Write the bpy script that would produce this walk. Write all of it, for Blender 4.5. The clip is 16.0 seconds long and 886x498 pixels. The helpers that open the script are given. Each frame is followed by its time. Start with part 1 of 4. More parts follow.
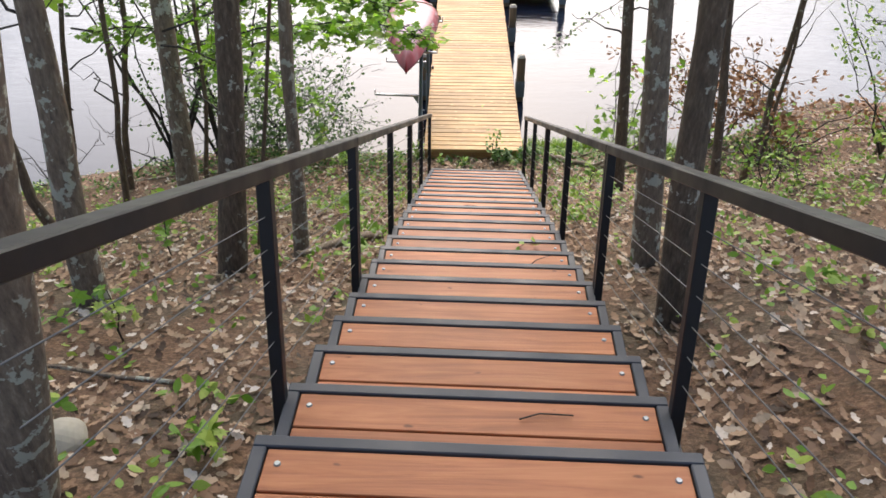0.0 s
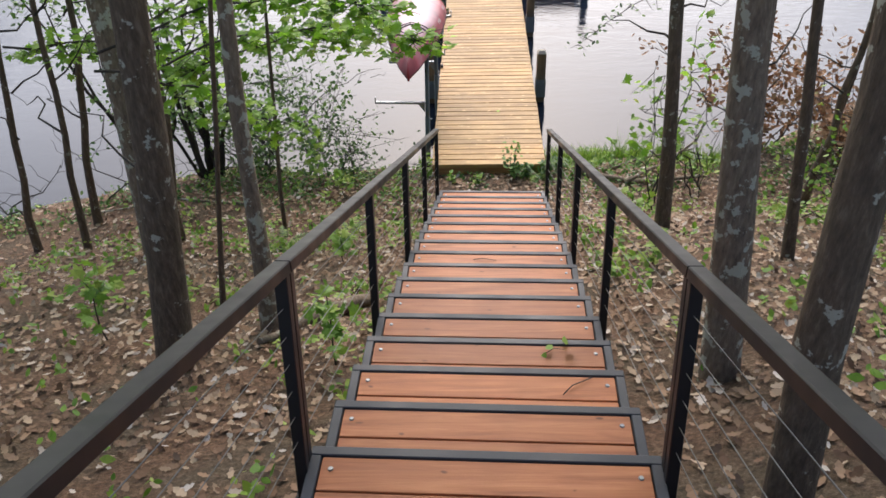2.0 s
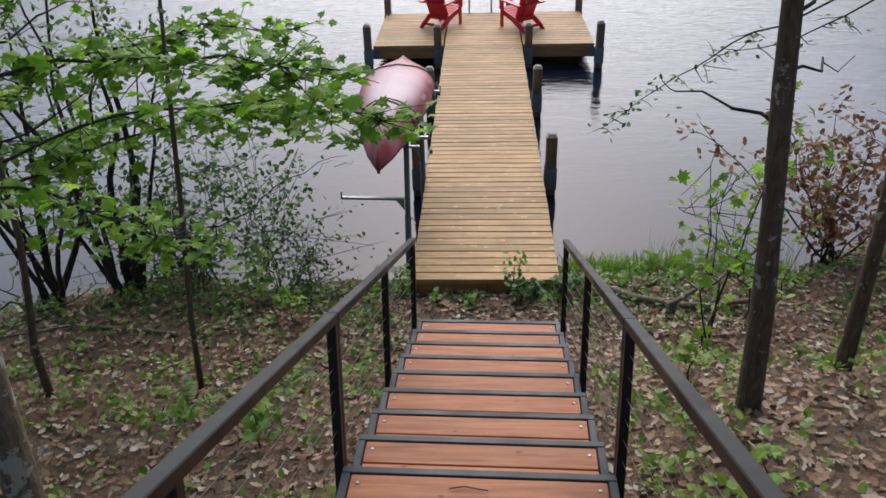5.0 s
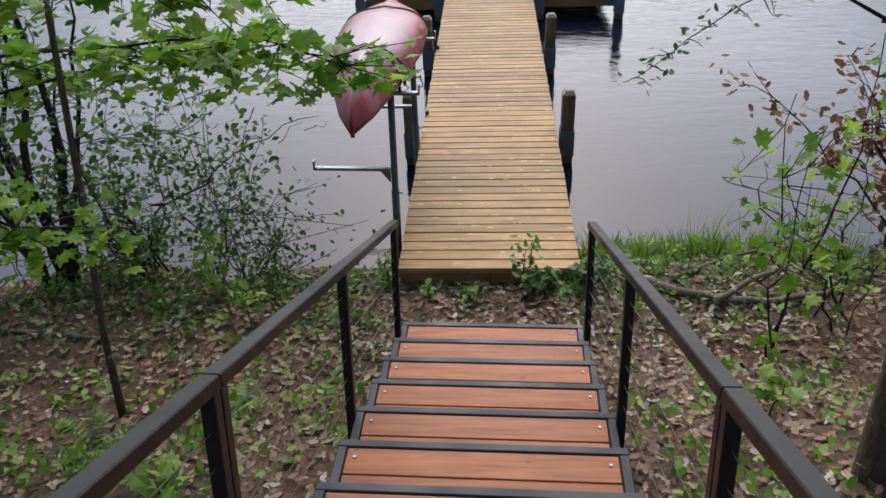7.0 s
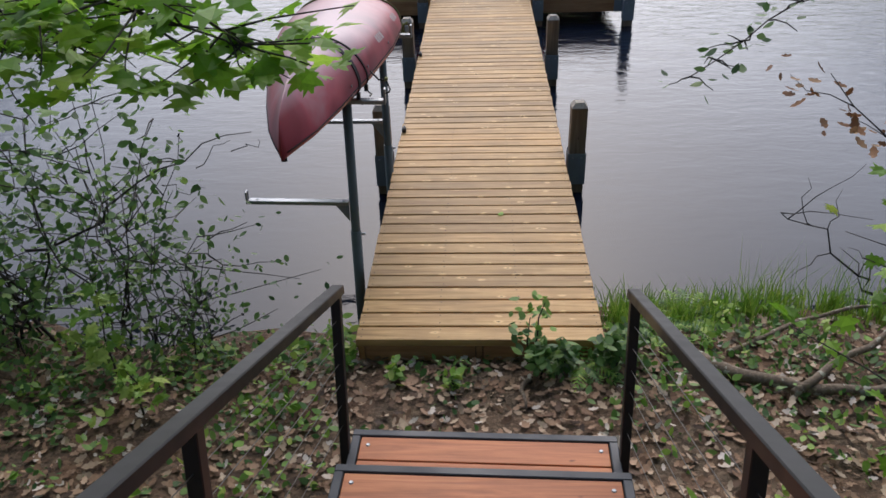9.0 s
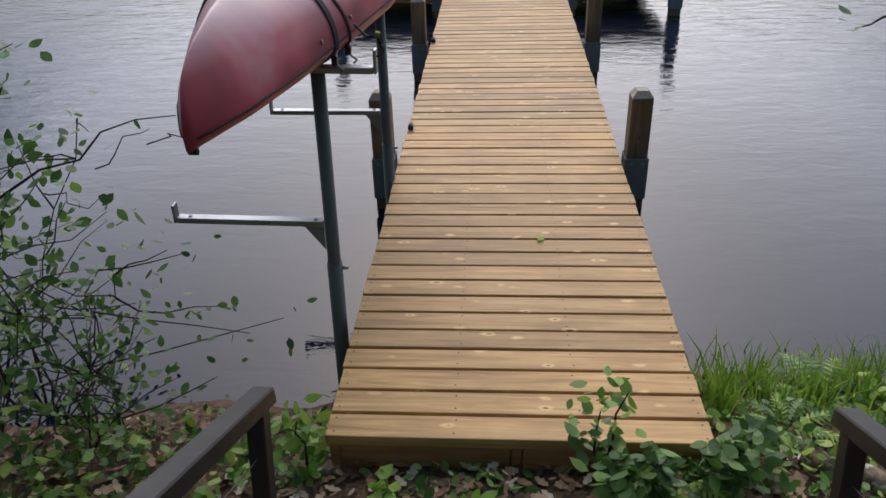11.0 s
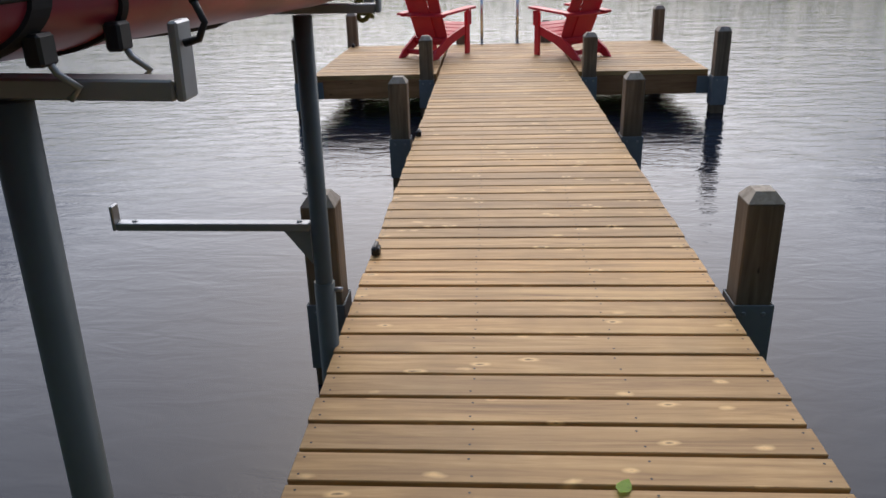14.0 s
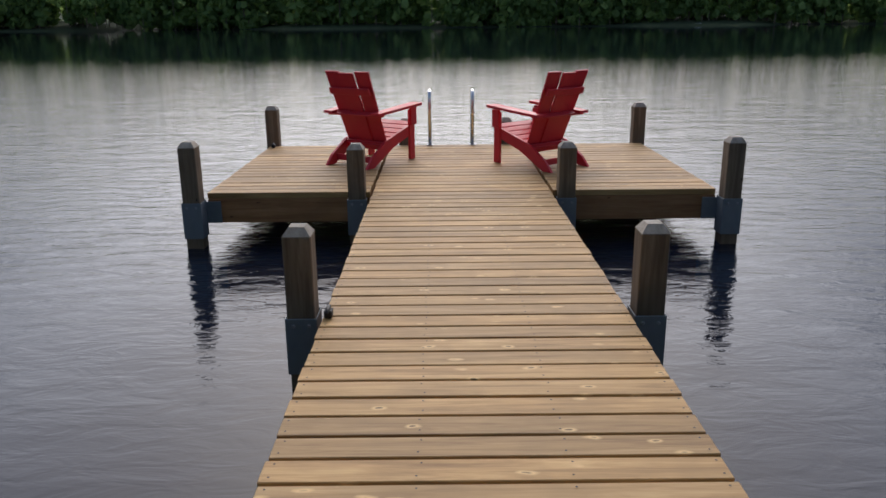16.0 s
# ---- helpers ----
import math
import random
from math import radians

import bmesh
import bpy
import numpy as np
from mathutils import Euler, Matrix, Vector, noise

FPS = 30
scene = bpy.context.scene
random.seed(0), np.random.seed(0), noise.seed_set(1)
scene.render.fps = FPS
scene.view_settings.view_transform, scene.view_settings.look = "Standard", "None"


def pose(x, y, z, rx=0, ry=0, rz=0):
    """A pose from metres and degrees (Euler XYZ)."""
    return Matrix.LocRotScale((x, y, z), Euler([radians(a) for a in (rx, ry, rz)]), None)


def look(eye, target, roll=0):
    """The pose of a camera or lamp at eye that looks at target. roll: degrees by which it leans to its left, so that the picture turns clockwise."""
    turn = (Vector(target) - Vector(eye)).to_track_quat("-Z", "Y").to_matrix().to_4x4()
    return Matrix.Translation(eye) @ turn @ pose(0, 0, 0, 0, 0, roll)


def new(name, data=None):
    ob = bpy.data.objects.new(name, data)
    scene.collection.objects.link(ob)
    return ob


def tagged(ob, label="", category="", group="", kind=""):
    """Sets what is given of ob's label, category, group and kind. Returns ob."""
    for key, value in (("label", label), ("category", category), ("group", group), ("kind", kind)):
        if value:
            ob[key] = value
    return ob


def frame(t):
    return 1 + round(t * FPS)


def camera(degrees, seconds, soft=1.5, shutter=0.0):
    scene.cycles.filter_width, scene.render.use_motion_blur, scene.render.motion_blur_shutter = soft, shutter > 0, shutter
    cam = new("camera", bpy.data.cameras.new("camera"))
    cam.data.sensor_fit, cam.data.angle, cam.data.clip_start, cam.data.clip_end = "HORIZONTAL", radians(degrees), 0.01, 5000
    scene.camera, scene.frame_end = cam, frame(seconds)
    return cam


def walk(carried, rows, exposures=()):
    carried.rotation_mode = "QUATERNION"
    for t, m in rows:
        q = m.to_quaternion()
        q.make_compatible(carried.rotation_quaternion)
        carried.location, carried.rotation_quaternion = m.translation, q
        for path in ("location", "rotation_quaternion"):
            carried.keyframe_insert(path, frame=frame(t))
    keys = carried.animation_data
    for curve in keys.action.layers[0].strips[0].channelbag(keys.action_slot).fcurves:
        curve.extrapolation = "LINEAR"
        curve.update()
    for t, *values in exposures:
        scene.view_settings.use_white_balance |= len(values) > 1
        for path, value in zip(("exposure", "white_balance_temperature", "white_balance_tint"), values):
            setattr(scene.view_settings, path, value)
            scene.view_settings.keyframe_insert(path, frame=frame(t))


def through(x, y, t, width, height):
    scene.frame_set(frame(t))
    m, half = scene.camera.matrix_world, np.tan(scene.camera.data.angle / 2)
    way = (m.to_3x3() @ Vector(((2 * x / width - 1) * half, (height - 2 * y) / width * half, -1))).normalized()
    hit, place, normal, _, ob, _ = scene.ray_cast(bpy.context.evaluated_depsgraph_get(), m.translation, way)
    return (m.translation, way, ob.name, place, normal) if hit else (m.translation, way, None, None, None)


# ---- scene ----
cam = camera(60.0, 16.0, soft=1.6)
# seconds, x, y, z, yaw, pitch, roll
ROWS = [
    (0.0, -0.260, -10.552, 5.533, 1.08, -35.07, 0.36),
    (0.5, -0.230, -10.134, 5.518, 1.44, -35.05, -0.66),
    (1.0, -0.198, -9.746, 5.492, 1.77, -35.66, -1.36),
    (1.5, -0.186, -9.338, 5.407, 2.86, -36.27, -2.49),
    (2.0, -0.161, -8.973, 5.236, 3.15, -36.48, -2.10),
    (2.5, -0.170, -8.551, 5.077, 3.73, -33.42, -1.73),
    (3.0, -0.128, -8.171, 4.895, 3.78, -32.76, -1.59),
    (3.5, -0.120, -7.816, 4.771, 4.39, -32.55, -2.08),
    (4.0, -0.063, -7.398, 4.612, 3.15, -30.43, -1.82),
    (6.5, -0.019, -5.625, 3.859, 3.92, -32.34, -1.90),
    (7.0, 0.018, -5.284, 3.657, 4.25, -33.12, -2.54),
    (7.5, 0.007, -4.877, 3.468, 2.49, -33.77, -1.77),
    (8.0, -0.001, -4.464, 3.340, 2.75, -33.61, -1.97),
    (8.5, -0.006, -4.070, 3.144, 2.64, -31.26, -1.82),
    (9.0, 0.024, -3.695, 2.936, 3.48, -31.60, -2.07),
    (11.5, -0.100, -1.853, 2.023, 4.83, -30.41, -2.07),
    (12.0, -0.082, -1.519, 1.899, 5.18, -30.01, -2.19),
    (12.5, -0.085, -1.186, 1.817, 5.10, -27.00, -2.05),
    (13.0, -0.096, -0.847, 1.730, 5.14, -24.42, -1.95),
    (13.5, -0.115, -0.524, 1.589, 4.73, -22.61, -1.75),
    (14.0, -0.189, -0.117, 1.382, 3.85, -21.91, -1.66),
    (14.5, -0.145, 0.511, 1.381, 1.67, -18.60, -1.27),
    (15.0, -0.170, 1.031, 1.378, -0.27, -18.88, -0.72),
    (15.5, -0.148, 1.565, 1.384, -0.32, -17.36, -0.74),
    (16.0, -0.166, 2.063, 1.403, -0.02, -16.55, -0.52),
]
walk(cam, [(t, pose(x, y, z) @ pose(0, 0, 0, 90 + pitch, 0, yaw) @ pose(0, 0, 0, 0, 0, roll)) for t, x, y, z, yaw, pitch, roll in ROWS],
     [(t, e, k, 13) for t, e, k in ((0.0, 1.2, 6800), (0.5, 0.95, 6750), (1.0, 0.82, 6700), (2.0, 0.88, 6550), (2.6, 0.55, 6450), (4.0, 0.25, 6250), (6.7, 0.15, 6150), (7.5, 0.33, 6150), (9.0, 0.15, 6150), (12.5, 0.05, 6300), (14.0, 0.0, 6350), (15.0, -0.1, 6350), (16.0, -0.25, 6350))])

# ---- light ----
world = bpy.data.worlds.new("overcast_sky")
scene.world = world
world.use_nodes = True
wn = world.node_tree
sky = wn.nodes.new("ShaderNodeTexSky")
sky.sky_type = "NISHITA"
sky.sun_disc = False
sky.sun_elevation = radians(43)
sky.sun_rotation = radians(0)
sky.air_density, sky.dust_density, sky.ozone_density = 1.0, 4.0, 2.0
wn.nodes["Background"].inputs[1].default_value = 0.15
wn.links.new(sky.outputs[0], wn.nodes["Background"].inputs[0])
sun_data = bpy.data.lights.new("sun", "SUN")
sun_data.energy, sun_data.angle, sun_data.color = 1.35, radians(72), (0.95, 0.97, 1.0)
sun = new("sun", sun_data)
sun.matrix_world = look((0, 60, 54), (2, 0, 0))

# ---- materials ----


def shader(name, rough=0.6, metal=0.0, ior=1.45):
    m = bpy.data.materials.new(name)
    m.use_nodes = True
    nt = m.node_tree
    b = nt.nodes["Principled BSDF"]
    b.inputs["Roughness"].default_value = rough
    b.inputs["Metallic"].default_value = metal
    b.inputs["IOR"].default_value = ior
    return m, nt, b


def node(nt, kind, **sockets):
    n = nt.nodes.new(kind)
    for k, v in sockets.items():
        n.inputs[k.replace("_", " ")].default_value = v
    return n


def coords(nt, scale=(1, 1, 1), space="Object"):
    tc = nt.nodes.new("ShaderNodeTexCoord")
    mp = nt.nodes.new("ShaderNodeMapping")
    mp.inputs["Scale"].default_value = scale
    nt.links.new(tc.outputs[space], mp.inputs[0])
    return mp.outputs[0]


def world_coords(nt, scale=(1, 1, 1), shift_random=False):
    g = nt.nodes.new("ShaderNodeNewGeometry")
    mp = nt.nodes.new("ShaderNodeMapping")
    mp.inputs["Scale"].default_value = scale
    nt.links.new(g.outputs["Position"], mp.inputs[0])
    if shift_random:
        oi = nt.nodes.new("ShaderNodeObjectInfo")
        ml = nt.nodes.new("ShaderNodeMath")
        ml.operation = "MULTIPLY"
        ml.inputs[1].default_value = 40.0
        nt.links.new(oi.outputs["Random"], ml.inputs[0])
        nt.links.new(ml.outputs[0], mp.inputs["Location"])
    return mp.outputs[0]


def ramp(nt, fac, stops):
    r = nt.nodes.new("ShaderNodeValToRGB")
    while len(r.color_ramp.elements) < len(stops):
        r.color_ramp.elements.new(0.5)
    for e, (p, c) in zip(r.color_ramp.elements, stops):
        e.position, e.color = p, (*c, 1)
    nt.links.new(fac, r.inputs[0])
    return r.outputs[0]


def mix(nt, a, b, fac, mode="MIX"):
    m = nt.nodes.new("ShaderNodeMix")
    m.data_type, m.blend_type = "RGBA", mode
    for sock, v in ((m.inputs[0], fac), (m.inputs[6], a), (m.inputs[7], b)):
        if isinstance(v, (int, float)):
            sock.default_value = v
        elif isinstance(v, tuple):
            sock.default_value = (*v, 1)
        else:
            nt.links.new(v, sock)
    return m.outputs[2]


def noise_tex(nt, vec, scale, detail=4.0, rough=0.6, distort=0.0):
    n = node(nt, "ShaderNodeTexNoise", Scale=scale, Detail=detail, Roughness=rough, Distortion=distort)
    nt.links.new(vec, n.inputs["Vector"])
    return n.outputs[0]


def bump(nt, b, height, strength=0.3, dist=0.01):
    n = node(nt, "ShaderNodeBump", Strength=strength, Distance=dist)
    nt.links.new(height, n.inputs["Height"])
    nt.links.new(n.outputs[0], b.inputs["Normal"])


def wood(name, dark, mid, light, rough=0.6, along="X", knots=True, stain=0.35, halo_amount=0.0):
    """Sawn timber: long grain, knots and weather stains, different on each board."""
    m, nt, b = shader(name, rough)
    vec = world_coords(nt, (1, 1, 1), True)
    st = {"X": (1.6, 26, 26), "Y": (26, 1.6, 26), "Z": (26, 26, 1.6)}[along]
    mp = nt.nodes.new("ShaderNodeMapping")
    mp.inputs["Scale"].default_value = st
    nt.links.new(vec, mp.inputs[0])
    grain = noise_tex(nt, mp.outputs[0], 1.0, 6.0, 0.65, 0.6)
    col = ramp(nt, grain, [(0.28, dark), (0.5, mid), (0.72, light)])
    big = noise_tex(nt, vec, 2.2, 3.0)
    col = mix(nt, col, mix(nt, col, tuple(c * 0.62 for c in mid), 0.7), ramp(nt, big, [(0.45, (0, 0, 0)), (0.75, (stain * 2, stain * 2, stain * 2))]))
    oi = nt.nodes.new("ShaderNodeObjectInfo")
    tint = ramp(nt, oi.outputs["Random"], [(0.0, (0.8, 0.78, 0.77)), (0.5, (1.0, 0.98, 0.96)), (1.0, (1.14, 1.08, 1.0))])
    col = mix(nt, col, tint, 1.0, "MULTIPLY")
    if knots:
        kmap = nt.nodes.new("ShaderNodeMapping")
        kmap.inputs["Scale"].default_value = {"X": (4.6, 11, 11), "Y": (11, 4.6, 11), "Z": (11, 11, 4.6)}[along]
        nt.links.new(vec, kmap.inputs[0])
        vo = node(nt, "ShaderNodeTexVoronoi", Scale=1.0)
        warp = node(nt, "ShaderNodeTexNoise", Scale=9.0, Detail=3.0)
        nt.links.new(vec, warp.inputs["Vector"])
        wsum = nt.nodes.new("ShaderNodeVectorMath")
        wsum.operation = "MULTIPLY_ADD"
        wsum.inputs[1].default_value = (0.35, 0.35, 0.35)
        nt.links.new(warp.outputs["Color"], wsum.inputs[0])
        nt.links.new(kmap.outputs[0], wsum.inputs[2])
        nt.links.new(wsum.outputs[0], vo.inputs["Vector"])
        k = ramp(nt, vo.outputs["Distance"], [(0.0, (1, 1, 1)), (0.05, (0.8, 0.8, 0.8)), (0.09, (0, 0, 0))])
        halo = ramp(nt, vo.outputs["Distance"], [(0.09, (halo_amount, halo_amount, halo_amount)), (0.19, (0, 0, 0))])
        col = mix(nt, col, tuple(min(1, c * 1.25) for c in light), halo)
        col = mix(nt, col, tuple(c * 0.45 for c in dark), k)
    nt.links.new(col, b.inputs["Base Color"])
    bump(nt, b, grain, 0.35, 0.004)
    return m


def painted(name, color, rough=0.4, metal=0.0, speck=0.12, scale=30):
    m, nt, b = shader(name, rough, metal)
    vec = world_coords(nt)
    n = noise_tex(nt, vec, scale, 5.0)
    n2 = noise_tex(nt, vec, scale / 8, 3.0)
    col = mix(nt, tuple(c * (1 - speck) for c in color), tuple(min(1, c * (1 + speck)) for c in color), n)
    col = mix(nt, col, tuple(c * (1 - 2 * speck) for c in color), mix(nt, n2, (0, 0, 0), 0.5))
    nt.links.new(col, b.inputs["Base Color"])
    rr = node(nt, "ShaderNodeMapRange", From_Min=0.3, From_Max=0.7, To_Min=rough - 0.1, To_Max=rough + 0.15)
    nt.links.new(n2, rr.inputs[0])
    nt.links.new(rr.outputs[0], b.inputs["Roughness"])
    bump(nt, b, n, 0.1, 0.002)
    return m


def leafy(name, stops, rough=0.5, through=0.35):
    """Leaves: a colour for each leaf, and light that shines through."""
    m, nt, b = shader(name, rough)
    g = nt.nodes.new("ShaderNodeNewGeometry")
    oi = nt.nodes.new("ShaderNodeObjectInfo")
    su = nt.nodes.new("ShaderNodeMath")
    su.operation = "ADD"
    nt.links.new(g.outputs["Random Per Island"], su.inputs[0])
    nt.links.new(oi.outputs["Random"], su.inputs[1])
    fr = nt.nodes.new("ShaderNodeMath")
    fr.operation = "FRACT"
    nt.links.new(su.outputs[0], fr.inputs[0])
    col = ramp(nt, fr.outputs[0], stops)
    n = noise_tex(nt, world_coords(nt), 60, 2.0)
    col = mix(nt, col, mix(nt, col, (0.02, 0.02, 0.01), 0.4), ramp(nt, n, [(0.5, (0, 0, 0)), (0.8, (0.6, 0.6, 0.6))]))
    nt.links.new(col, b.inputs["Base Color"])
    if through:
        tr = nt.nodes.new("ShaderNodeBsdfTranslucent")
        nt.links.new(col, tr.inputs[0])
        mx = nt.nodes.new("ShaderNodeMixShader")
        mx.inputs[0].default_value = through
        nt.links.new(b.outputs[0], mx.inputs[1])
        nt.links.new(tr.outputs[0], mx.inputs[2])
        nt.links.new(mx.outputs[0], nt.nodes["Material Output"].inputs[0])
    return m


def bark_material(name, base, pale, lichen, amount):
    m, nt, b = shader(name, 0.9)
    vec = world_coords(nt)
    mp = nt.nodes.new("ShaderNodeMapping")
    mp.inputs["Scale"].default_value = (1, 1, 0.25)
    nt.links.new(vec, mp.inputs[0])
    n = noise_tex(nt, mp.outputs[0], 45, 6.0, 0.7)
    col = ramp(nt, n, [(0.3, tuple(c * 0.45 for c in base)), (0.55, base), (0.75, pale)])
    n2 = noise_tex(nt, vec, 11, 5.0, 0.62)
    col = mix(nt, col, lichen, ramp(nt, n2, [(0.58 - amount, (0, 0, 0)), (0.60 - amount, (0.85, 0.85, 0.85))]))
    nt.links.new(col, b.inputs["Base Color"])
    bump(nt, b, n, 0.7, 0.012)
    return m


def ground_material():
    m, nt, b = shader("forest_soil", 0.95)
    vec = world_coords(nt)
    n = noise_tex(nt, vec, 1.3, 5.0, 0.6)
    n2 = noise_tex(nt, vec, 38, 6.0, 0.7)
    soil = ramp(nt, n2, [(0.3, (0.04, 0.022, 0.013)), (0.52, (0.15, 0.083, 0.046)), (0.7, (0.26, 0.16, 0.096))])
    litter = ramp(nt, n2, [(0.3, (0.035, 0.025, 0.015)), (0.5, (0.1, 0.07, 0.042)), (0.72, (0.2, 0.15, 0.1))])
    col = mix(nt, soil, litter, ramp(nt, n, [(0.4, (0, 0, 0)), (0.6, (1, 1, 1))]))
    sx = nt.nodes.new("ShaderNodeSeparateXYZ")
    nt.links.new(vec, sx.inputs[0])
    far = node(nt, "ShaderNodeMapRange", From_Min=60.0, From_Max=100.0)
    nt.links.new(sx.outputs[1], far.inputs[0])
    woods = ramp(nt, n, [(0.3, (0.02, 0.035, 0.012)), (0.7, (0.05, 0.08, 0.025))])
    col = mix(nt, col, woods, far.outputs[0])
    nt.links.new(col, b.inputs["Base Color"])
    bump(nt, b, n2, 0.8, 0.03)
    return m


def water_material():
    m, nt, b = shader("lake_water", 0.0, 0.0, 1.333)
    b.inputs["Base Color"].default_value = (0.007, 0.011, 0.021, 1)
    g = nt.nodes.new("ShaderNodeNewGeometry")
    mp = nt.nodes.new("ShaderNodeMapping")
    mp.inputs["Rotation"].default_value = (0, 0, radians(-14))
    mp.inputs["Scale"].default_value = (1.0, 2.6, 1)
    nt.links.new(g.outputs["Position"], mp.inputs[0])
    a = noise_tex(nt, mp.outputs[0], 2.9, 4.0, 0.58, 0.7)
    c = noise_tex(nt, mp.outputs[0], 0.8, 3.0, 0.5)
    sx = nt.nodes.new("ShaderNodeSeparateXYZ")
    nt.links.new(g.outputs["Position"], sx.inputs[0])
    open_water = node(nt, "ShaderNodeMapRange", From_Min=1.5, From_Max=9.0, To_Min=0.04, To_Max=0.25)
    nt.links.new(sx.outputs[1], open_water.inputs[0])
    add = nt.nodes.new("ShaderNodeMath")
    add.operation = "MULTIPLY_ADD"
    add.inputs[1].default_value = 1.6
    nt.links.new(c, add.inputs[0])
    nt.links.new(a, add.inputs[2])
    calm = node(nt, "ShaderNodeMapRange", From_Min=9.0, From_Max=50.0, To_Min=1.0, To_Max=0.08)
    nt.links.new(sx.outputs[1], calm.inputs[0])
    both = nt.nodes.new("ShaderNodeMath")
    both.operation = "MULTIPLY"
    nt.links.new(open_water.outputs[0], both.inputs[0])
    nt.links.new(calm.outputs[0], both.inputs[1])
    n = node(nt, "ShaderNodeBump", Distance=0.05)
    nt.links.new(both.outputs[0], n.inputs["Strength"])
    nt.links.new(add.outputs[0], n.inputs["Height"])
    nt.links.new(n.outputs[0], b.inputs["Normal"])
    return m


DOCK_WOOD = wood("pressure_treated_deck", (0.25, 0.14, 0.05), (0.47, 0.29, 0.112), (0.62, 0.42, 0.185), 0.62, stain=0.5, halo_amount=0.85)
TREAD_WOOD = wood("stained_cedar", (0.24, 0.078, 0.028), (0.43, 0.15, 0.056), (0.55, 0.225, 0.09), 0.55)
BEAM_WOOD = wood("brown_beam", (0.22, 0.1, 0.04), (0.36, 0.18, 0.075), (0.46, 0.25, 0.115), 0.7, stain=0.5)
POST_WOOD = wood("weathered_post", (0.10, 0.07, 0.045), (0.19, 0.14, 0.09), (0.28, 0.21, 0.14), 0.85, along="Z", stain=0.5)
POST_TOP = wood("sun_bleached_end_grain", (0.25, 0.22, 0.18), (0.42, 0.38, 0.32), (0.52, 0.48, 0.42), 0.9, along="Z", knots=False)
BLACK_STEEL = painted("black_powder_coat", (0.012, 0.0125, 0.014), 0.45)
GREY_STEEL = painted("grey_powder_coat", (0.05, 0.054, 0.062), 0.5)
GALVANISED = painted("galvanised_steel", (0.36, 0.38, 0.40), 0.45, 0.85, 0.2, 14)
DULL_BRACKET = painted("dull_zinc_bracket", (0.24, 0.27, 0.29), 0.55, 0.4, 0.2, 10)
POLE_STEEL = painted("weathered_steel_pole", (0.12, 0.135, 0.13), 0.55, 0.3, 0.2, 10)
CABLE_STEEL = painted("cable_steel", (0.2, 0.19, 0.175), 0.45, 0.9)
CHROME = painted("polished_steel", (0.75, 0.77, 0.78), 0.22, 1.0, 0.03)
RED_POLY = painted("red_poly_lumber", (0.60, 0.026, 0.042), 0.42, 0.0, 0.08, 18)
BLACK_STRAP = painted("black_webbing", (0.015, 0.013, 0.014), 0.8)
ROPE = painted("olive_rope", (0.2, 0.2, 0.07), 0.85)
GROUND = ground_material()
WATER = water_material()
BARK_GREY = bark_material("grey_bark", (0.20, 0.15, 0.105), (0.32, 0.26, 0.19), (0.43, 0.43, 0.34), 0.02)
BARK_DARK = bark_material("dark_bark", (0.125, 0.09, 0.06), (0.22, 0.17, 0.12), (0.42, 0.41, 0.33), -0.045)
BARK_TWIG = bark_material("twig_bark", (0.045, 0.036, 0.03), (0.09, 0.075, 0.06), (0.16, 0.16, 0.12), -0.2)
LEAF_MAPLE = leafy("maple_leaf", [(0.0, (0.13, 0.28, 0.02)), (0.5, (0.22, 0.44, 0.035)), (1.0, (0.38, 0.58, 0.07))], 0.45, 0.6)
LEAF_SHRUB = leafy("shrub_leaf", [(0.0, (0.04, 0.1, 0.02)), (0.5, (0.09, 0.19, 0.04)), (1.0, (0.2, 0.32, 0.07))])
LEAF_BRIGHT = leafy("spring_leaf", [(0.0, (0.1, 0.22, 0.02)), (0.5, (0.2, 0.36, 0.04)), (1.0, (0.36, 0.45, 0.08))])
LEAF_DEAD = leafy("dead_leaf", [(0.0, (0.045, 0.026, 0.015)), (0.22, (0.16, 0.088, 0.048)), (0.6, (0.32, 0.2, 0.12)), (0.88, (0.46, 0.345, 0.235)), (1.0, (0.55, 0.49, 0.43))], 0.8, 0.0)
LEAF_RUST = leafy("withered_leaf", [(0.0, (0.17, 0.075, 0.03)), (0.5, (0.3, 0.15, 0.07)), (1.0, (0.42, 0.26, 0.14))], 0.8, 0.2)
LEAF_FAR = leafy("far_foliage", [(0.0, (0.12, 0.2, 0.06)), (0.5, (0.22, 0.34, 0.1)), (1.0, (0.36, 0.5, 0.15))], 0.7, 0.5)

# ---- building helpers ----


def part(name, bm, material, parent=None, label="", at=None):
    me = bpy.data.meshes.new(name)
    bm.to_mesh(me)
    bm.free()
    me.materials.append(material)
    ob = new(name, me)
    if parent is not None:
        ob.parent = parent
    if at is not None:
        ob.matrix_basis = at
    if label:
        ob["label"] = label
    return ob


def twin(ob, m):
    """Another object on the same mesh, under the same parent."""
    o = ob.copy()
    scene.collection.objects.link(o)
    o.matrix_basis = m
    return o


def thing(name, m, label, category, group="", kind=""):
    return_ob = new(name)
    return_ob.empty_display_size = 0.1
    return_ob.matrix_world = m
    return tagged(return_ob, label, category, group, kind)


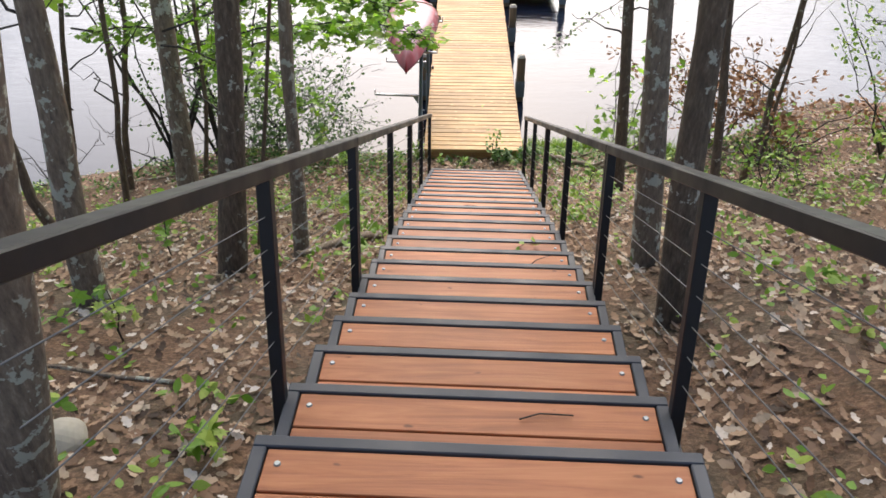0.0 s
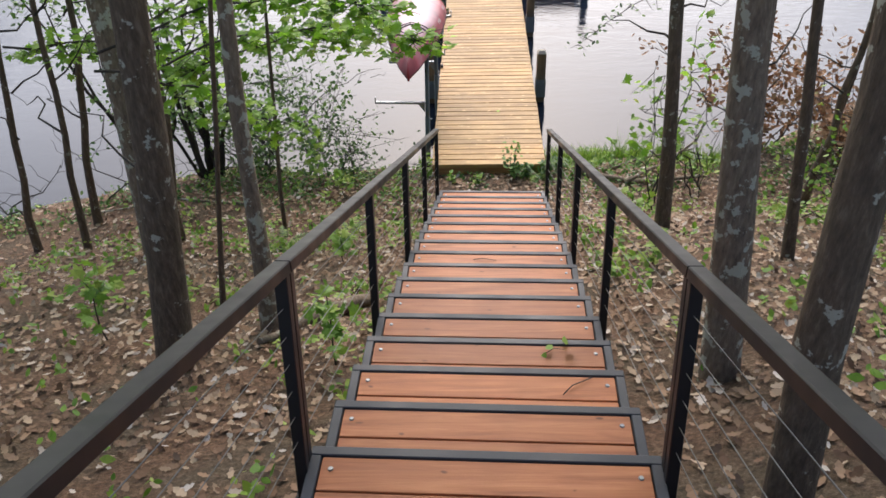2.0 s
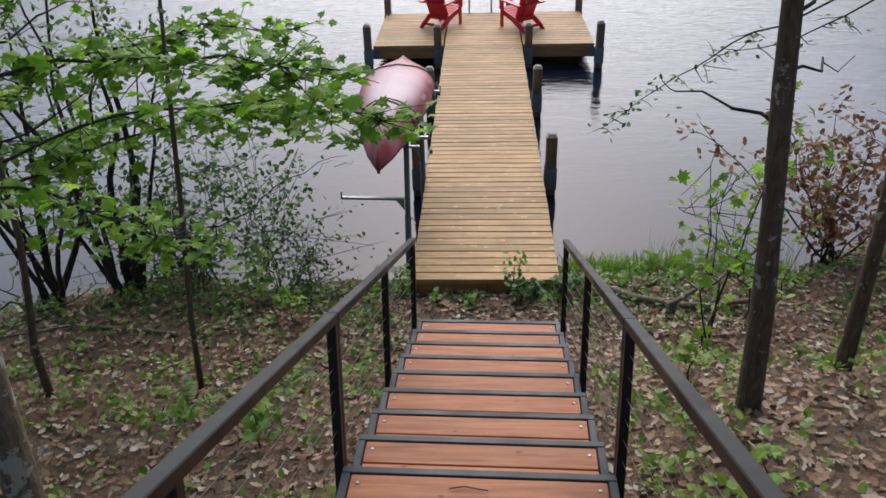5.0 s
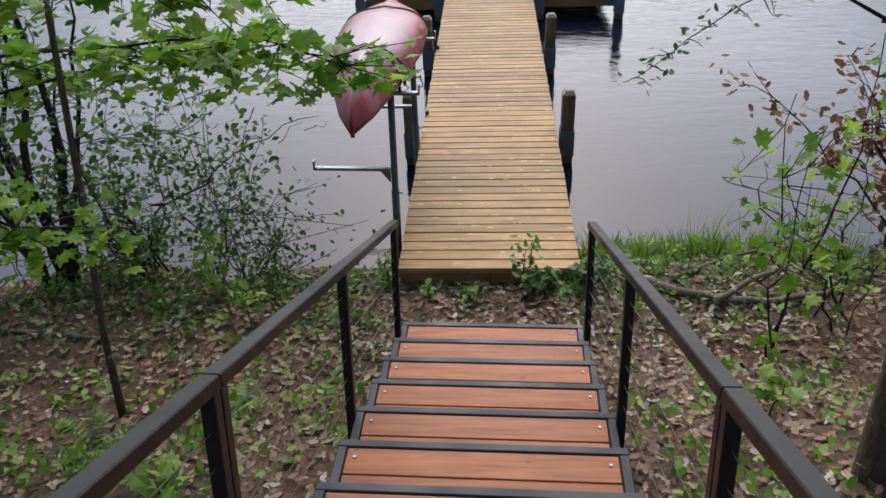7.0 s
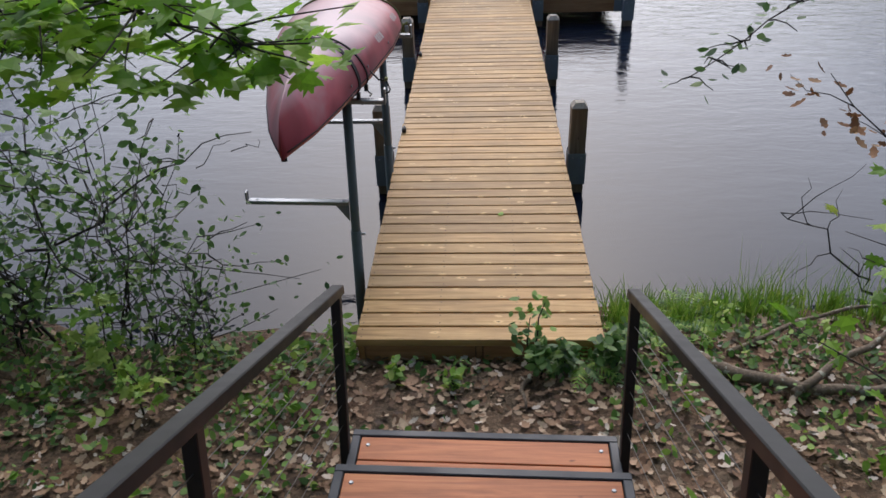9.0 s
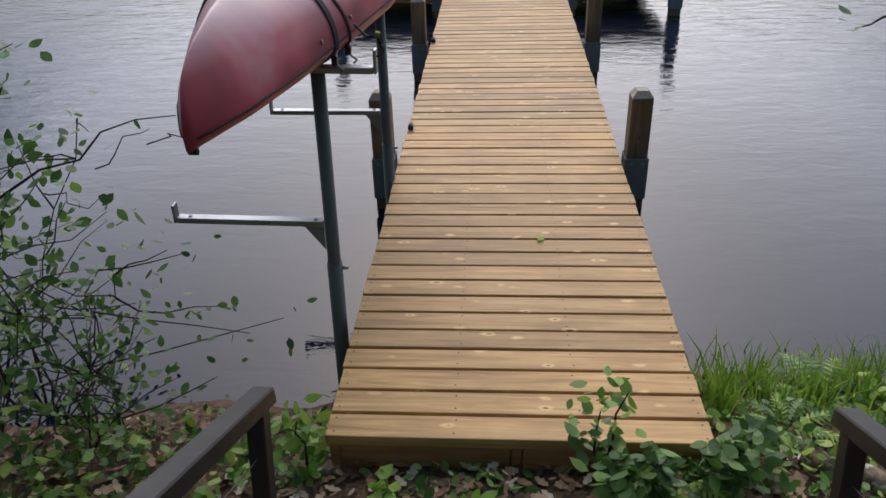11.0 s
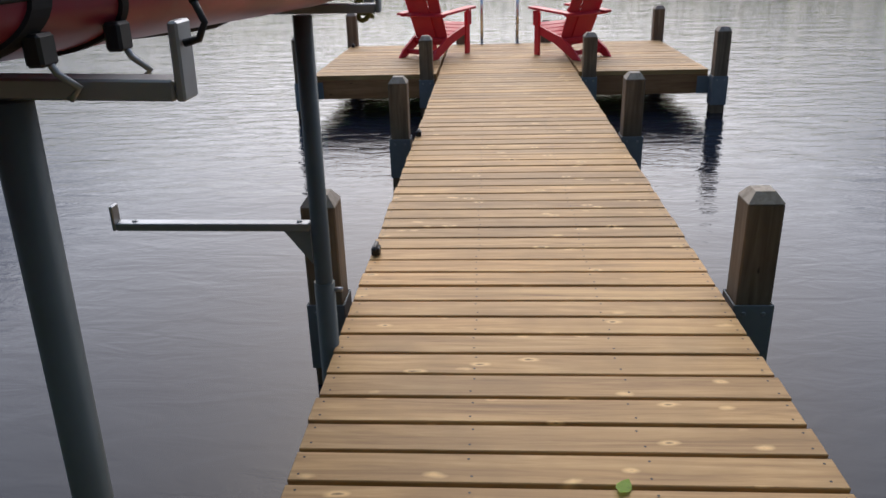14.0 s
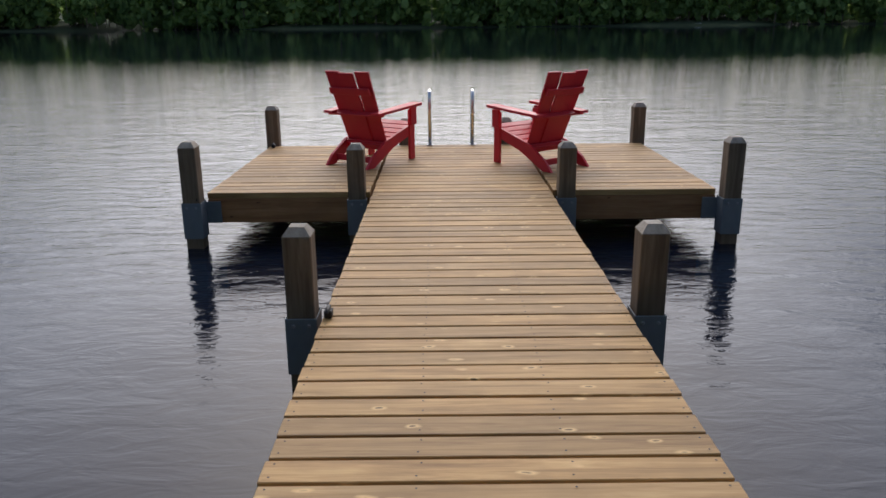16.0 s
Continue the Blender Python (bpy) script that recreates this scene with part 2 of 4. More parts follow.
def box(bm, x0, y0, z0, x1, y1, z1, bevel=0.004, m=None):
    made = bmesh.ops.create_cube(bm, size=1.0)["verts"]
    for v in made:
        v.co = Vector((x0 + (v.co.x + 0.5) * (x1 - x0), y0 + (v.co.y + 0.5) * (y1 - y0), z0 + (v.co.z + 0.5) * (z1 - z0)))
        if m is not None:
            v.co = m @ v.co
    if bevel:
        edges = list({e for v in made for e in v.link_edges})
        bmesh.ops.bevel(bm, geom=edges, offset=bevel, segments=1, affect="EDGES")
    return bm


def boxed(*a, **k):
    return box(bmesh.new(), *a, **k)


def tube(bm, pts, radii, sides=8, cap=True):
    """A round tube along pts."""
    rings = []
    pts = [Vector(p) for p in pts]
    if isinstance(radii, (int, float)):
        radii = [radii] * len(pts)
    ref = None
    for i, p in enumerate(pts):
        d = (pts[min(i + 1, len(pts) - 1)] - pts[max(i - 1, 0)]).normalized()
        if ref is None:
            ref = d.orthogonal().normalized()
        ref = (ref - d * ref.dot(d)).normalized()
        s = d.cross(ref)
        rings.append([bm.verts.new(p + radii[i] * (math.cos(6.28318 * k / sides) * ref + math.sin(6.28318 * k / sides) * s)) for k in range(sides)])
    for a, b in zip(rings, rings[1:]):
        for k in range(sides):
            f = bm.faces.new((a[k], a[(k + 1) % sides], b[(k + 1) % sides], b[k]))
            f.smooth = True
    if cap:
        bm.faces.new(rings[0][::-1])
        bm.faces.new(rings[-1])
    return bm


def prism(bm, outline, thickness, m=None):
    """A flat plank of that outline (x, y), from z 0 to thickness."""
    lo = [bm.verts.new((x, y, 0)) for x, y in outline]
    hi = [bm.verts.new((x, y, thickness)) for x, y in outline]
    n = len(lo)
    bm.faces.new(lo[::-1])
    bm.faces.new(hi)
    for i in range(n):
        bm.faces.new((lo[i], lo[(i + 1) % n], hi[(i + 1) % n], hi[i]))
    if m is not None:
        for v in lo + hi:
            v.co = m @ v.co
    return bm


def raw(name, verts, faces, material, label="", category="", kind="", parent=None, smooth=False):
    me = bpy.data.meshes.new(name)
    me.from_pydata(verts, [], faces)
    me.materials.append(material)
    if smooth:
        me.polygons.foreach_set("use_smooth", [True] * len(me.polygons))
    ob = new(name, me)
    if parent is not None:
        ob.parent = parent
    return tagged(ob, label, category, "", kind)


# ---- ground and lake ----
WATER_Z = -0.45


def shore_shift(x, y=0.0):
    return bank_shift(x) * min(1.0, max(0.0, 1.3 - y / 30))


def bank_shift(x):
    if x < -1.5:
        return 0.3 * min(1.0, max(0.0, (3.2 + x) / 0.8)) + min((-1.5 - x) * 0.13 + max(0, -4.2 - x) * 0.35, 8.0)
    return 0.3 * min(1.0, max(0.0, (-0.55 - x) / 0.4)) + max(0, min(x, 3.4) - 1.0) * 0.07 - min(max(0, x - 3.4) * 0.7, 2.2) + min(max(0, x - 8) * 0.5, 6)


def ground_z(x, y):
    y2 = y + shore_shift(x, y)
    if y2 < -9.9:
        z = 3.84 + (-9.9 - y2) * 0.10
    elif y2 < -1.3:
        z = 0.05 + (-1.3 - y2) * 0.4407
    elif y2 < 0.3:
        z = 0.05 - (y2 + 1.3) * 0.16
    elif y2 < 3.0:
        z = -0.206 - (y2 - 0.3) * 0.36
    elif y2 < 200:
        z = -1.18 - min(3.0, (y2 - 3) * 0.1)
    elif y2 < 230:
        z = -4.18 + (y2 - 200) * 0.126
    else:
        z = -0.4 + (y2 - 230) * 0.1
    z += 0.3 * min(1.0, max(0.0, (x - 0.75) / 0.6)) * min(1.0, max(0.0, (-1.0 - y) / 1.5)) * min(1.0, max(0.0, (20 - x) / 10))
    near = max(0.0, 1.0 - math.hypot(x, y + 4) / 30)
    side = min(1.0, max(0.0, (abs(x) - 0.7) / 1.0))
    bumps = noise.noise((x * 0.9, y * 0.9, 3)) * 0.09 + noise.noise((x * 3, y * 3, 9)) * 0.03
    return z + bumps * near * (0.35 + 0.65 * side) + (0.0 if y < 230 else noise.noise((x * 0.02, y * 0.02, 1)) * 3)


def spread(lo, hi, near_lo, near_hi, step):
    vals = list(np.arange(near_lo, near_hi + 1e-6, step))
    d, v = step, near_lo
    while v > lo:
        d *= 1.35
        v -= d
        vals.insert(0, v)
    d, v = step, near_hi
    while v < hi:
        d *= 1.35
        v += d
        vals.append(v)
    return vals


gx, gy = spread(-900, 900, -9, 9, 0.16), spread(-400, 1500, -13, 3, 0.16)
gv = [(x, y, ground_z(x, y)) for y in gy for x in gx]
gf = [(j * len(gx) + i, j * len(gx) + i + 1, (j + 1) * len(gx) + i + 1, (j + 1) * len(gx) + i) for j in range(len(gy) - 1) for i in range(len(gx) - 1)]
raw("ground", gv, gf, GROUND, "brown forest soil sloping down to the lake", "ground", "structure", smooth=True)
lx, ly = [-900, -100, -20, -8, 8, 20, 100, 900], [-6, 0, 4, 12, 40, 100, 236]
water_ob = raw("water", [(x, y, WATER_Z) for y in ly for x in lx], [(j * 8 + i, j * 8 + i + 1, (j + 1) * 8 + i + 1, (j + 1) * 8 + i) for j in range(6) for i in range(7)],
    WATER, "grey rippled lake water under an overcast sky", "lake", "structure")

# ---- staircase ----
RUN, RISE, STEPS = 0.386, 0.172, 22
HALF = 0.645
stairs = thing("staircase", pose(0.025, -0.953, 0.188, 0, 0, -1.5), "black steel outdoor staircase with orange-brown cedar treads and cable railings", "staircase")


def bar_frame(w, d, b, h):
    bm = bmesh.new()
    box(bm, -w, -b, -h, w, 0, 0)
    box(bm, -w, -d, -h, w, -d + b, -0.002)
    box(bm, -w, -d + b, -h, -w + b, -b, 0)
    box(bm, w - b, -d + b, -h, w, -b, 0)
    return bm


frame0 = part("tread_frame", bar_frame(HALF, 0.40, 0.042, 0.05), GREY_STEEL, stairs, "dark grey steel tread frame")
board0 = part("tread_board", boxed(-HALF + 0.047, -0.193, -0.034, HALF - 0.047, -0.047, -0.006, 0.003), TREAD_WOOD, stairs, "orange-brown cedar plank")
board1 = part("tread_board", boxed(-HALF + 0.047, -0.353, -0.034, HALF - 0.047, -0.200, -0.006, 0.003), TREAD_WOOD, stairs)


def screw_mesh():
    bm = bmesh.new()
    bmesh.ops.create_cone(bm, cap_ends=True, segments=10, radius1=0.011, radius2=0.008, depth=0.005)
    return bm


screw0 = part("screw_head", screw_mesh(), GALVANISED, board0, "bright steel screw head", pose(-HALF + 0.085, -0.10, -0.0035))
screw1 = twin(screw0, pose(HALF - 0.085, -0.10, -0.0035))
for k in range(1, STEPS + 1):
    m = pose(0, -k * RUN, k * RISE)
    twin(frame0, m)
    b = twin(board0, m)
    twin(board1, m)
    for s in (screw0, screw1):
        o = twin(s, s.matrix_basis.copy())
        o.parent = b
SL = RISE / RUN
TOP_Y = -STEPS * RUN - 0.4


def sloped(x0, x1, y0, y1, z0, z1):
    """A beam along the flight: z0, z1 above the line of the noses."""
    bm = bmesh.new()
    v = [bm.verts.new((x, y, -y * SL + z)) for y in (y0, y1) for x, z in ((x0, z0), (x1, z0), (x1, z1), (x0, z1))]
    for i in range(4):
        bm.faces.new((v[i], v[(i + 1) % 4], v[4 + (i + 1) % 4], v[4 + i]))
    bm.faces.new(v[3::-1])
    bm.faces.new(v[4:])
    bmesh.ops.recalc_face_normals(bm, faces=bm.faces)
    bmesh.ops.bevel(bm, geom=bm.edges[:], offset=0.004, segments=1, affect="EDGES")
    return bm


for s in (-1, 1):
    part("stringer", sloped(min(s * 0.60, s * 0.65), max(s * 0.60, s * 0.65), 0, TOP_Y, -0.27, -0.17), BLACK_STEEL, stairs, "black steel stringer beam")
POST_FEET = [0.35, 4.2, 7.95, 12.05, 16.2, 20.2]
LEAN = 0.45
RAIL = 0.842
RX = 0.662


def leaning(x, k, y0, y1, lo, hi):
    """A square post on step k that leans a little down the slope; y0, y1: its depth, lo, hi: heights over the noses."""
    bm = bmesh.new()
    v = []
    for kk, h in ((k + 0.1, lo), (k - LEAN, hi)):
        for dx, dy in ((-0.022, y0), (0.022, y0), (0.022, y1), (-0.022, y1)):
            v.append(bm.verts.new((x + dx, -kk * RUN + dy, kk * RISE + h - dy * SL * (hi == h))))
    for i in range(4):
        bm.faces.new((v[i], v[(i + 1) % 4], v[4 + (i + 1) % 4], v[4 + i]))
    bm.faces.new(v[3::-1])
    bm.faces.new(v[4:])
    bmesh.ops.recalc_face_normals(bm, faces=bm.faces)
    bmesh.ops.bevel(bm, geom=bm.edges[:], offset=0.003, segments=1, affect="EDGES")
    return bm


for s in (-1, 1):
    for i, k in enumerate(POST_FEET):
        if i in (2, 4):
            part("rail_post", leaning(s * RX, k, 0.004, 0.044, -0.2, RAIL - 0.045), BLACK_STEEL, stairs)
            part("rail_post", leaning(s * RX, k, -0.044, -0.004, -0.2, RAIL - 0.045), BLACK_STEEL, stairs)
        else:
            part("rail_post", leaning(s * RX, k, -0.022, 0.022, -0.2, RAIL - 0.045), BLACK_STEEL, stairs)
        y = -(k + 0.1) * RUN
        z = (k + 0.1) * RISE
        foot = part("post_bracket", boxed(min(s * 0.62, s * 0.70), y - 0.05, z - 0.20, max(s * 0.62, s * 0.70), y + 0.05, z - 0.188, 0.002), BLACK_STEEL, stairs)
        for dy in (-0.035, 0.035):
            part("bolt", screw_mesh(), GALVANISED, foot, "", pose(s * 0.632, y + dy, z - 0.186))
    cuts = [0.10, -(7.95 - LEAN) * RUN, -(16.2 - LEAN) * RUN, TOP_Y - 0.3]
    for a, b in zip(cuts, cuts[1:]):
        part("handrail", sloped(s * RX - 0.027, s * RX + 0.027, a, b + 0.004, RAIL - 0.05, RAIL), BLACK_STEEL, stairs, "flat-topped black steel handrail")
    for c in range(6):
        z = 0.09 + c * 0.115
        lift = LEAN * RUN * z / RAIL
        part("cable", tube(bmesh.new(), [(s * RX, -0.13 + lift, z + 0.06 - lift * SL), (s * RX, TOP_Y, z - TOP_Y * SL)], 0.0018, 6), CABLE_STEEL, stairs, "thin steel cable")

# ---- dock ----
PITCH = 0.1442
DW = 0.762


def plank_mesh(w, d=PITCH - 0.016, t=0.05):
    return boxed(-w, -d / 2, -t, w, d / 2, 0, 0.003)


dock = thing("dock", pose(0, 0, 0), "tan pressure-treated wooden dock walkway over the water", "dock")
pk = part("plank", plank_mesh(DW), DOCK_WOOD, dock, "", pose(0, PITCH / 2, 0))
random.seed(5)
N_WALK = 77
for i in range(1, N_WALK):
    extra = 0.004 * (i >= 20) + 0.004 * (i >= 40) + 0.004 * (i >= 59)
    twin(pk, pose(random.uniform(-0.004, 0.004), PITCH * (i + 0.5) + extra, random.uniform(-0.0015, 0.0015), 0, 0, random.uniform(-0.1, 0.1)))
END_Y = PITCH * N_WALK + 0.012
nv, nf = [], []
for i in range(N_WALK):
    for x in (-0.73, -0.25, 0.25, 0.73):
        for dy in (-0.038, 0.038):
            cx, cy = x + random.uniform(-0.008, 0.008), PITCH * (i + 0.5) + 0.004 * (i >= 20) + 0.004 * (i >= 40) + dy
            b = len(nv)
            nv += [(cx + 0.0045 * math.cos(a), cy + 0.0045 * math.sin(a), 0.0024) for a in np.arange(6) * 1.0472]
            nf.append(tuple(range(b, b + 6)))
nails = raw("nailing", nv, nf, BLACK_STEEL, "", "", "stuff", dock)
for y0, y1 in ((0.01, 2.88), (2.895, 5.77), (5.785, 8.5), (8.515, END_Y - 0.05)):
    for x0, x1 in ((-0.75, -0.71), (-0.02, 0.02), (0.71, 0.75)):
        part("joist", boxed(x0, y0, -0.235, x1, y1, -0.053), BEAM_WOOD, dock, "brown timber joist")
    part("end_beam", boxed(-0.708, y0 + 0.002, -0.235, -0.024, y0 + 0.04, -0.055), BEAM_WOOD, dock)
    part("end_beam", boxed(0.024, y0 + 0.002, -0.235, 0.708, y0 + 0.04, -0.055), BEAM_WOOD, dock)
PX0, PX1, PY0 = 0.79, 2.19, 8.53
for s in (-1, 1):
    side = thing("dock_platform", pose(s * (PX0 + PX1) / 2, PY0, 0), "square tan wooden swim platform beside the dock end", "dock platform", "platforms at the dock end")
    hw = (PX1 - PX0) / 2
    p0 = part("plank", plank_mesh(hw), DOCK_WOOD, side, "", pose(0, PITCH / 2, 0))
    for i in range(1, 18):
        twin(p0, pose(random.uniform(-0.004, 0.004), PITCH * (i + 0.5), random.uniform(-0.0015, 0.0015), 0, 0, random.uniform(-0.1, 0.1)))
    e = PITCH * 18
    part("front_beam", boxed(-hw, 0.004, -0.262, hw, 0.044, -0.053), BEAM_WOOD, side, "brown timber rim beam")
    part("back_beam", boxed(-hw, e - 0.044, -0.262, hw, e - 0.004, -0.053), BEAM_WOOD, side)
    part("side_beam", boxed(-hw, 0.046, -0.262, -hw + 0.04, e - 0.046, -0.053), BEAM_WOOD, side)
    part("side_beam", boxed(hw - 0.04, 0.046, -0.262, hw, e - 0.046, -0.053), BEAM_WOOD, side)


def dock_post(x, y, top, label, wing=0):
    t = thing("dock_post", pose(x, y, 0), label, "post", "posts along the dock")
    h = 0.072
    bm = boxed(-h, -h, -1.6, h, h, top - 0.045, 0.006)
    part("timber", bm, POST_WOOD, t)
    bm = bmesh.new()
    lo = [bm.verts.new((a * h, b * h, top - 0.044)) for a, b in ((-1, -1), (1, -1), (1, 1), (-1, 1))]
    hi = [bm.verts.new((a * h * 0.55, b * h * 0.55, top)) for a, b in ((-1, -1), (1, -1), (1, 1), (-1, 1))]
    for i in range(4):
        bm.faces.new((lo[i], lo[(i + 1) % 4], hi[(i + 1) % 4], hi[i]))
    bm.faces.new(hi)
    bm.faces.new(lo[::-1])
    part("cap", bm, POST_TOP, t, "bleached chamfered post top")
    g = h + 0.004
    bm = bmesh.new()
    box(bm, -g - 0.006, -g - 0.006, -0.36, g + 0.006, -g, -0.05, 0.002)
    box(bm, -g - 0.006, g, -0.36, g + 0.006, g + 0.006, -0.05, 0.002)
    box(bm, -g - 0.006, -g, -0.36, -g, g, -0.05, 0.002)
    box(bm, g, -g, -0.36, g + 0.006, g, -0.05, 0.002)
    br = part("bracket", bm, DULL_BRACKET, t, "dull grey steel sleeve bracket")
    for a in (-0.04, 0.04):
        part("bolt", screw_mesh(), GALVANISED, br, "", pose(a, -g - 0.008, -0.09, 90, 0, 0))
    if wing:
        part("wing_plate", boxed(min(wing * g, wing * (g + 0.13)), 0.075, -0.26, max(wing * g, wing * (g + 0.13)), 0.083, -0.07, 0.002), DULL_BRACKET, t)
    return t


for s in (-1, 1):
    for y, top in ((2.88, 0.43), (5.80, 0.425), (8.62, 0.42)):
        dock_post(s * 0.895, y - (0.10 if y > 8 else 0), top, "square brown timber dock post in a steel sleeve")
    dock_post(s * 2.28, 8.44, 0.46, "square brown corner post of the swim platform", -s)
    dock_post(s * 2.17, 11.23, 0.46, "square brown corner post at the platform's lake edge")
    dock_post(s * 0.60, 11.24, 0.30, "short brown timber post behind the chairs")

# ---- red chairs ----


def plank_between(a, b, w, t, side):
    """A board from a to b, w wide along side, t thick."""
    a, b, side = Vector(a), Vector(b), Vector(side).normalized()
    d = (b - a).normalized()
    n = d.cross(side).normalized()
    bm = bmesh.new()
    ring = [(-w / 2, -t / 2), (w / 2, -t / 2), (w / 2, t / 2), (-w / 2, t / 2)]
    v = [bm.verts.new(p + side * s + n * h) for p in (a, b) for s, h in ring]
    for i in range(4):
        bm.faces.new((v[i], v[(i + 1) % 4], v[4 + (i + 1) % 4], v[4 + i]))
    bm.faces.new(v[3::-1])
    bm.faces.new(v[4:])
    bmesh.ops.recalc_face_normals(bm, faces=bm.faces)
    bmesh.ops.bevel(bm, geom=bm.edges[:], offset=0.003, segments=1, affect="EDGES")
    return bm


def adirondack_chair(m, label):
    c = thing("adirondack_chair", m, label, "chair", "red chairs on the platform")
    for s in (-1, 1):
        x = s * 0.27
        part("front_leg", boxed(x - 0.014, 0.30, 0.0, x + 0.014, 0.39, 0.52), RED_POLY, c)
        bm = prism(bmesh.new(), [(0.33, 0.36), (0.37, 0.27), (0.02, 0.16), (-0.30, 0.0), (-0.42, 0.0), (-0.33, 0.10), (-0.10, 0.24)], 0.028,
                   pose(x - s * 0.014 - 0.014, 0, 0) @ Matrix(((0, 0, 1, 0), (1, 0, 0, 0), (0, 1, 0, 0), (0, 0, 0, 1))))
        bmesh.ops.recalc_face_normals(bm, faces=bm.faces)
        part("side_rail", bm, RED_POLY, c)
        arm = prism(bmesh.new(), [(-0.06, -0.30), (0.05, -0.30), (0.075, 0.40), (0.055, 0.43), (-0.055, 0.43), (-0.075, 0.40)], 0.026, pose(s * 0.30, 0, 0.535, 4, 0, 0))
        bmesh.ops.recalc_face_normals(arm, faces=arm.faces)
        part("armrest", arm, RED_POLY, c)
        part("arm_bracket", plank_between((s * 0.295, 0.345, 0.36), (s * 0.295, 0.345, 0.54), 0.10, 0.026, (0, 1, 0)), RED_POLY, c)
    for i in range(6):
        f = i / 5
        y, z = 0.37 - f * 0.44, 0.365 - f * 0.16
        part("seat_slat", plank_between((-0.26, y, z), (0.26, y, z), 0.082, 0.022, (0, 0.94, 0.34)), RED_POLY, c)
    up = Vector((0, -0.38, 0.925)).normalized()
    base = Vector((0, -0.05, 0.17))
    for i in range(3):
        x0, x1 = (i - 1) * 0.155, (i - 1) * 0.185
        lift = 0.015 if i != 1 else 0.0
        bend = 0.018 if i != 1 else 0.0
        part("back_slat", plank_between(base + Vector((x0, bend, 0)), base + Vector((x1, bend, 0)) + up * (0.815 + lift), 0.172, 0.02, (1, 0, 0)), RED_POLY, c, "upright red back board")
    for h, w in ((0.02, 0.25), (0.375, 0.345), (0.62, 0.25)):
        p = base + up * h + Vector((0, -0.028, 0))
        part("back_rail", plank_between(p - Vector((w, 0, 0)), p + Vector((w, 0, 0)), 0.07 if h > 0.1 else 0.09, 0.022, (0, 0.6, 0.3) if abs(h - 0.375) < 0.01 else up), RED_POLY, c)
    part("stretcher", boxed(-0.256, -0.27, 0.04, 0.256, -0.245, 0.10), RED_POLY, c)
    return c


adirondack_chair(pose(-0.90, 10.02, 0.003, 0, 0, -33), "red plastic-lumber lounge chair facing the lake on the platform")
adirondack_chair(pose(0.83, 9.78, 0.003, 0, 0, 38), "red plastic-lumber lounge chair turned towards the other one")

ladder = thing("swim_ladder", pose(-0.055, 11.12, 0), "polished steel swim ladder at the dock's end", "ladder")
for s in (-1, 1):
    part("grab_rail", tube(bmesh.new(), [(s * 0.25, -0.03, 0.0), (s * 0.25, -0.03, 0.55), (s * 0.25, -0.01, 0.60), (s * 0.25, 0.05, 0.625), (s * 0.25, 0.11, 0.60), (s * 0.25, 0.13, 0.55), (s * 0.25, 0.13, -0.9)], 0.02, 10), CHROME, ladder)
    part("foot_plate", boxed(s * 0.25 - 0.04, -0.07, 0.0, s * 0.25 + 0.04, 0.01, 0.008, 0.002), GALVANISED, ladder)
for z in (-0.25, -0.5, -0.75):
    part("rung", tube(bmesh.new(), [(-0.25, 0.13, z), (0.25, 0.13, z)], 0.016, 8), CHROME, ladder)


def cleat(x, y):
    c = thing("dock_cleat", pose(x, y, 0.0), "small dark iron cleat on the dock's edge", "cleat", "cleats on the dock edge")
    part("horn", tube(bmesh.new(), [(0, -0.06, 0.035), (0, -0.03, 0.045), (0, 0.03, 0.045), (0, 0.06, 0.035)], [0.007, 0.011, 0.011, 0.007], 8), BLACK_STEEL, c)
    part("base", boxed(-0.02, -0.03, 0.002, 0.02, 0.03, 0.04, 0.006), BLACK_STEEL, c)


cleat(-0.735, 3.25)
cleat(-0.735, 5.62)
cleat(-2.13, 11.0)

# ---- kayak rack and kayak ----


def rack(x, y, lean, drop=0.0):
    r = thing("kayak_rack", pose(x, y, -drop, 0, lean, 0), "grey steel kayak rack post with side arms in shallow water", "rack", "kayak racks beside the dock")
    part("pole", tube(bmesh.new(), [(0, 0, -1.3), (0, 0, 1.2)], 0.031, 14), POLE_STEEL, r, "round grey steel pole")
    part("sleeve", tube(bmesh.new(), [(0, 0, -1.3), (0, 0, 0.28)], 0.037, 14), POLE_STEEL, r)
    part("set_screw", tube(bmesh.new(), [(0.03, 0, 0.25), (0.065, 0, 0.25)], 0.009, 6), GALVANISED, r)
    for z, right in ((0.48, False), (1.205, True)):
        bm = bmesh.new()
        tip = -0.46 if right else -0.72
        box(bm, tip, -0.024, z, -0.033 if not right else 0.235, 0.024, z + 0.028, 0.003)
        box(bm, tip - 0.015, -0.024, z, tip - 0.002, 0.024, z + (0.03 if right else 0.09), 0.003)
        if right:
            box(bm, 0.237, -0.024, z, 0.25, 0.024, z + 0.10, 0.003)
        arm = part("arm", bm, GALVANISED, r, "galvanised steel arm with an upturned tip")
        g = None if right else prism(bmesh.new(), [(-0.034, z - 0.13), (-0.034, z - 0.002), (-0.13, z - 0.002)], 0.008, Matrix(((1, 0, 0, 0), (0, 0, 1, -0.004), (0, 1, 0, 0), (0, 0, 0, 1))))
        if g is not None:
            bmesh.ops.recalc_face_normals(g, faces=g.faces)
            part("gusset", g, DULL_BRACKET, arm)
        for bx in (-0.42 if right else -0.66, -0.07):
            part("bolt", screw_mesh(), DULL_BRACKET, arm, "", pose(bx, 0, z + 0.03))


rack(-0.86, 0.87, 1.5)
rack(-0.79, 2.37, 0.5, 0.025)


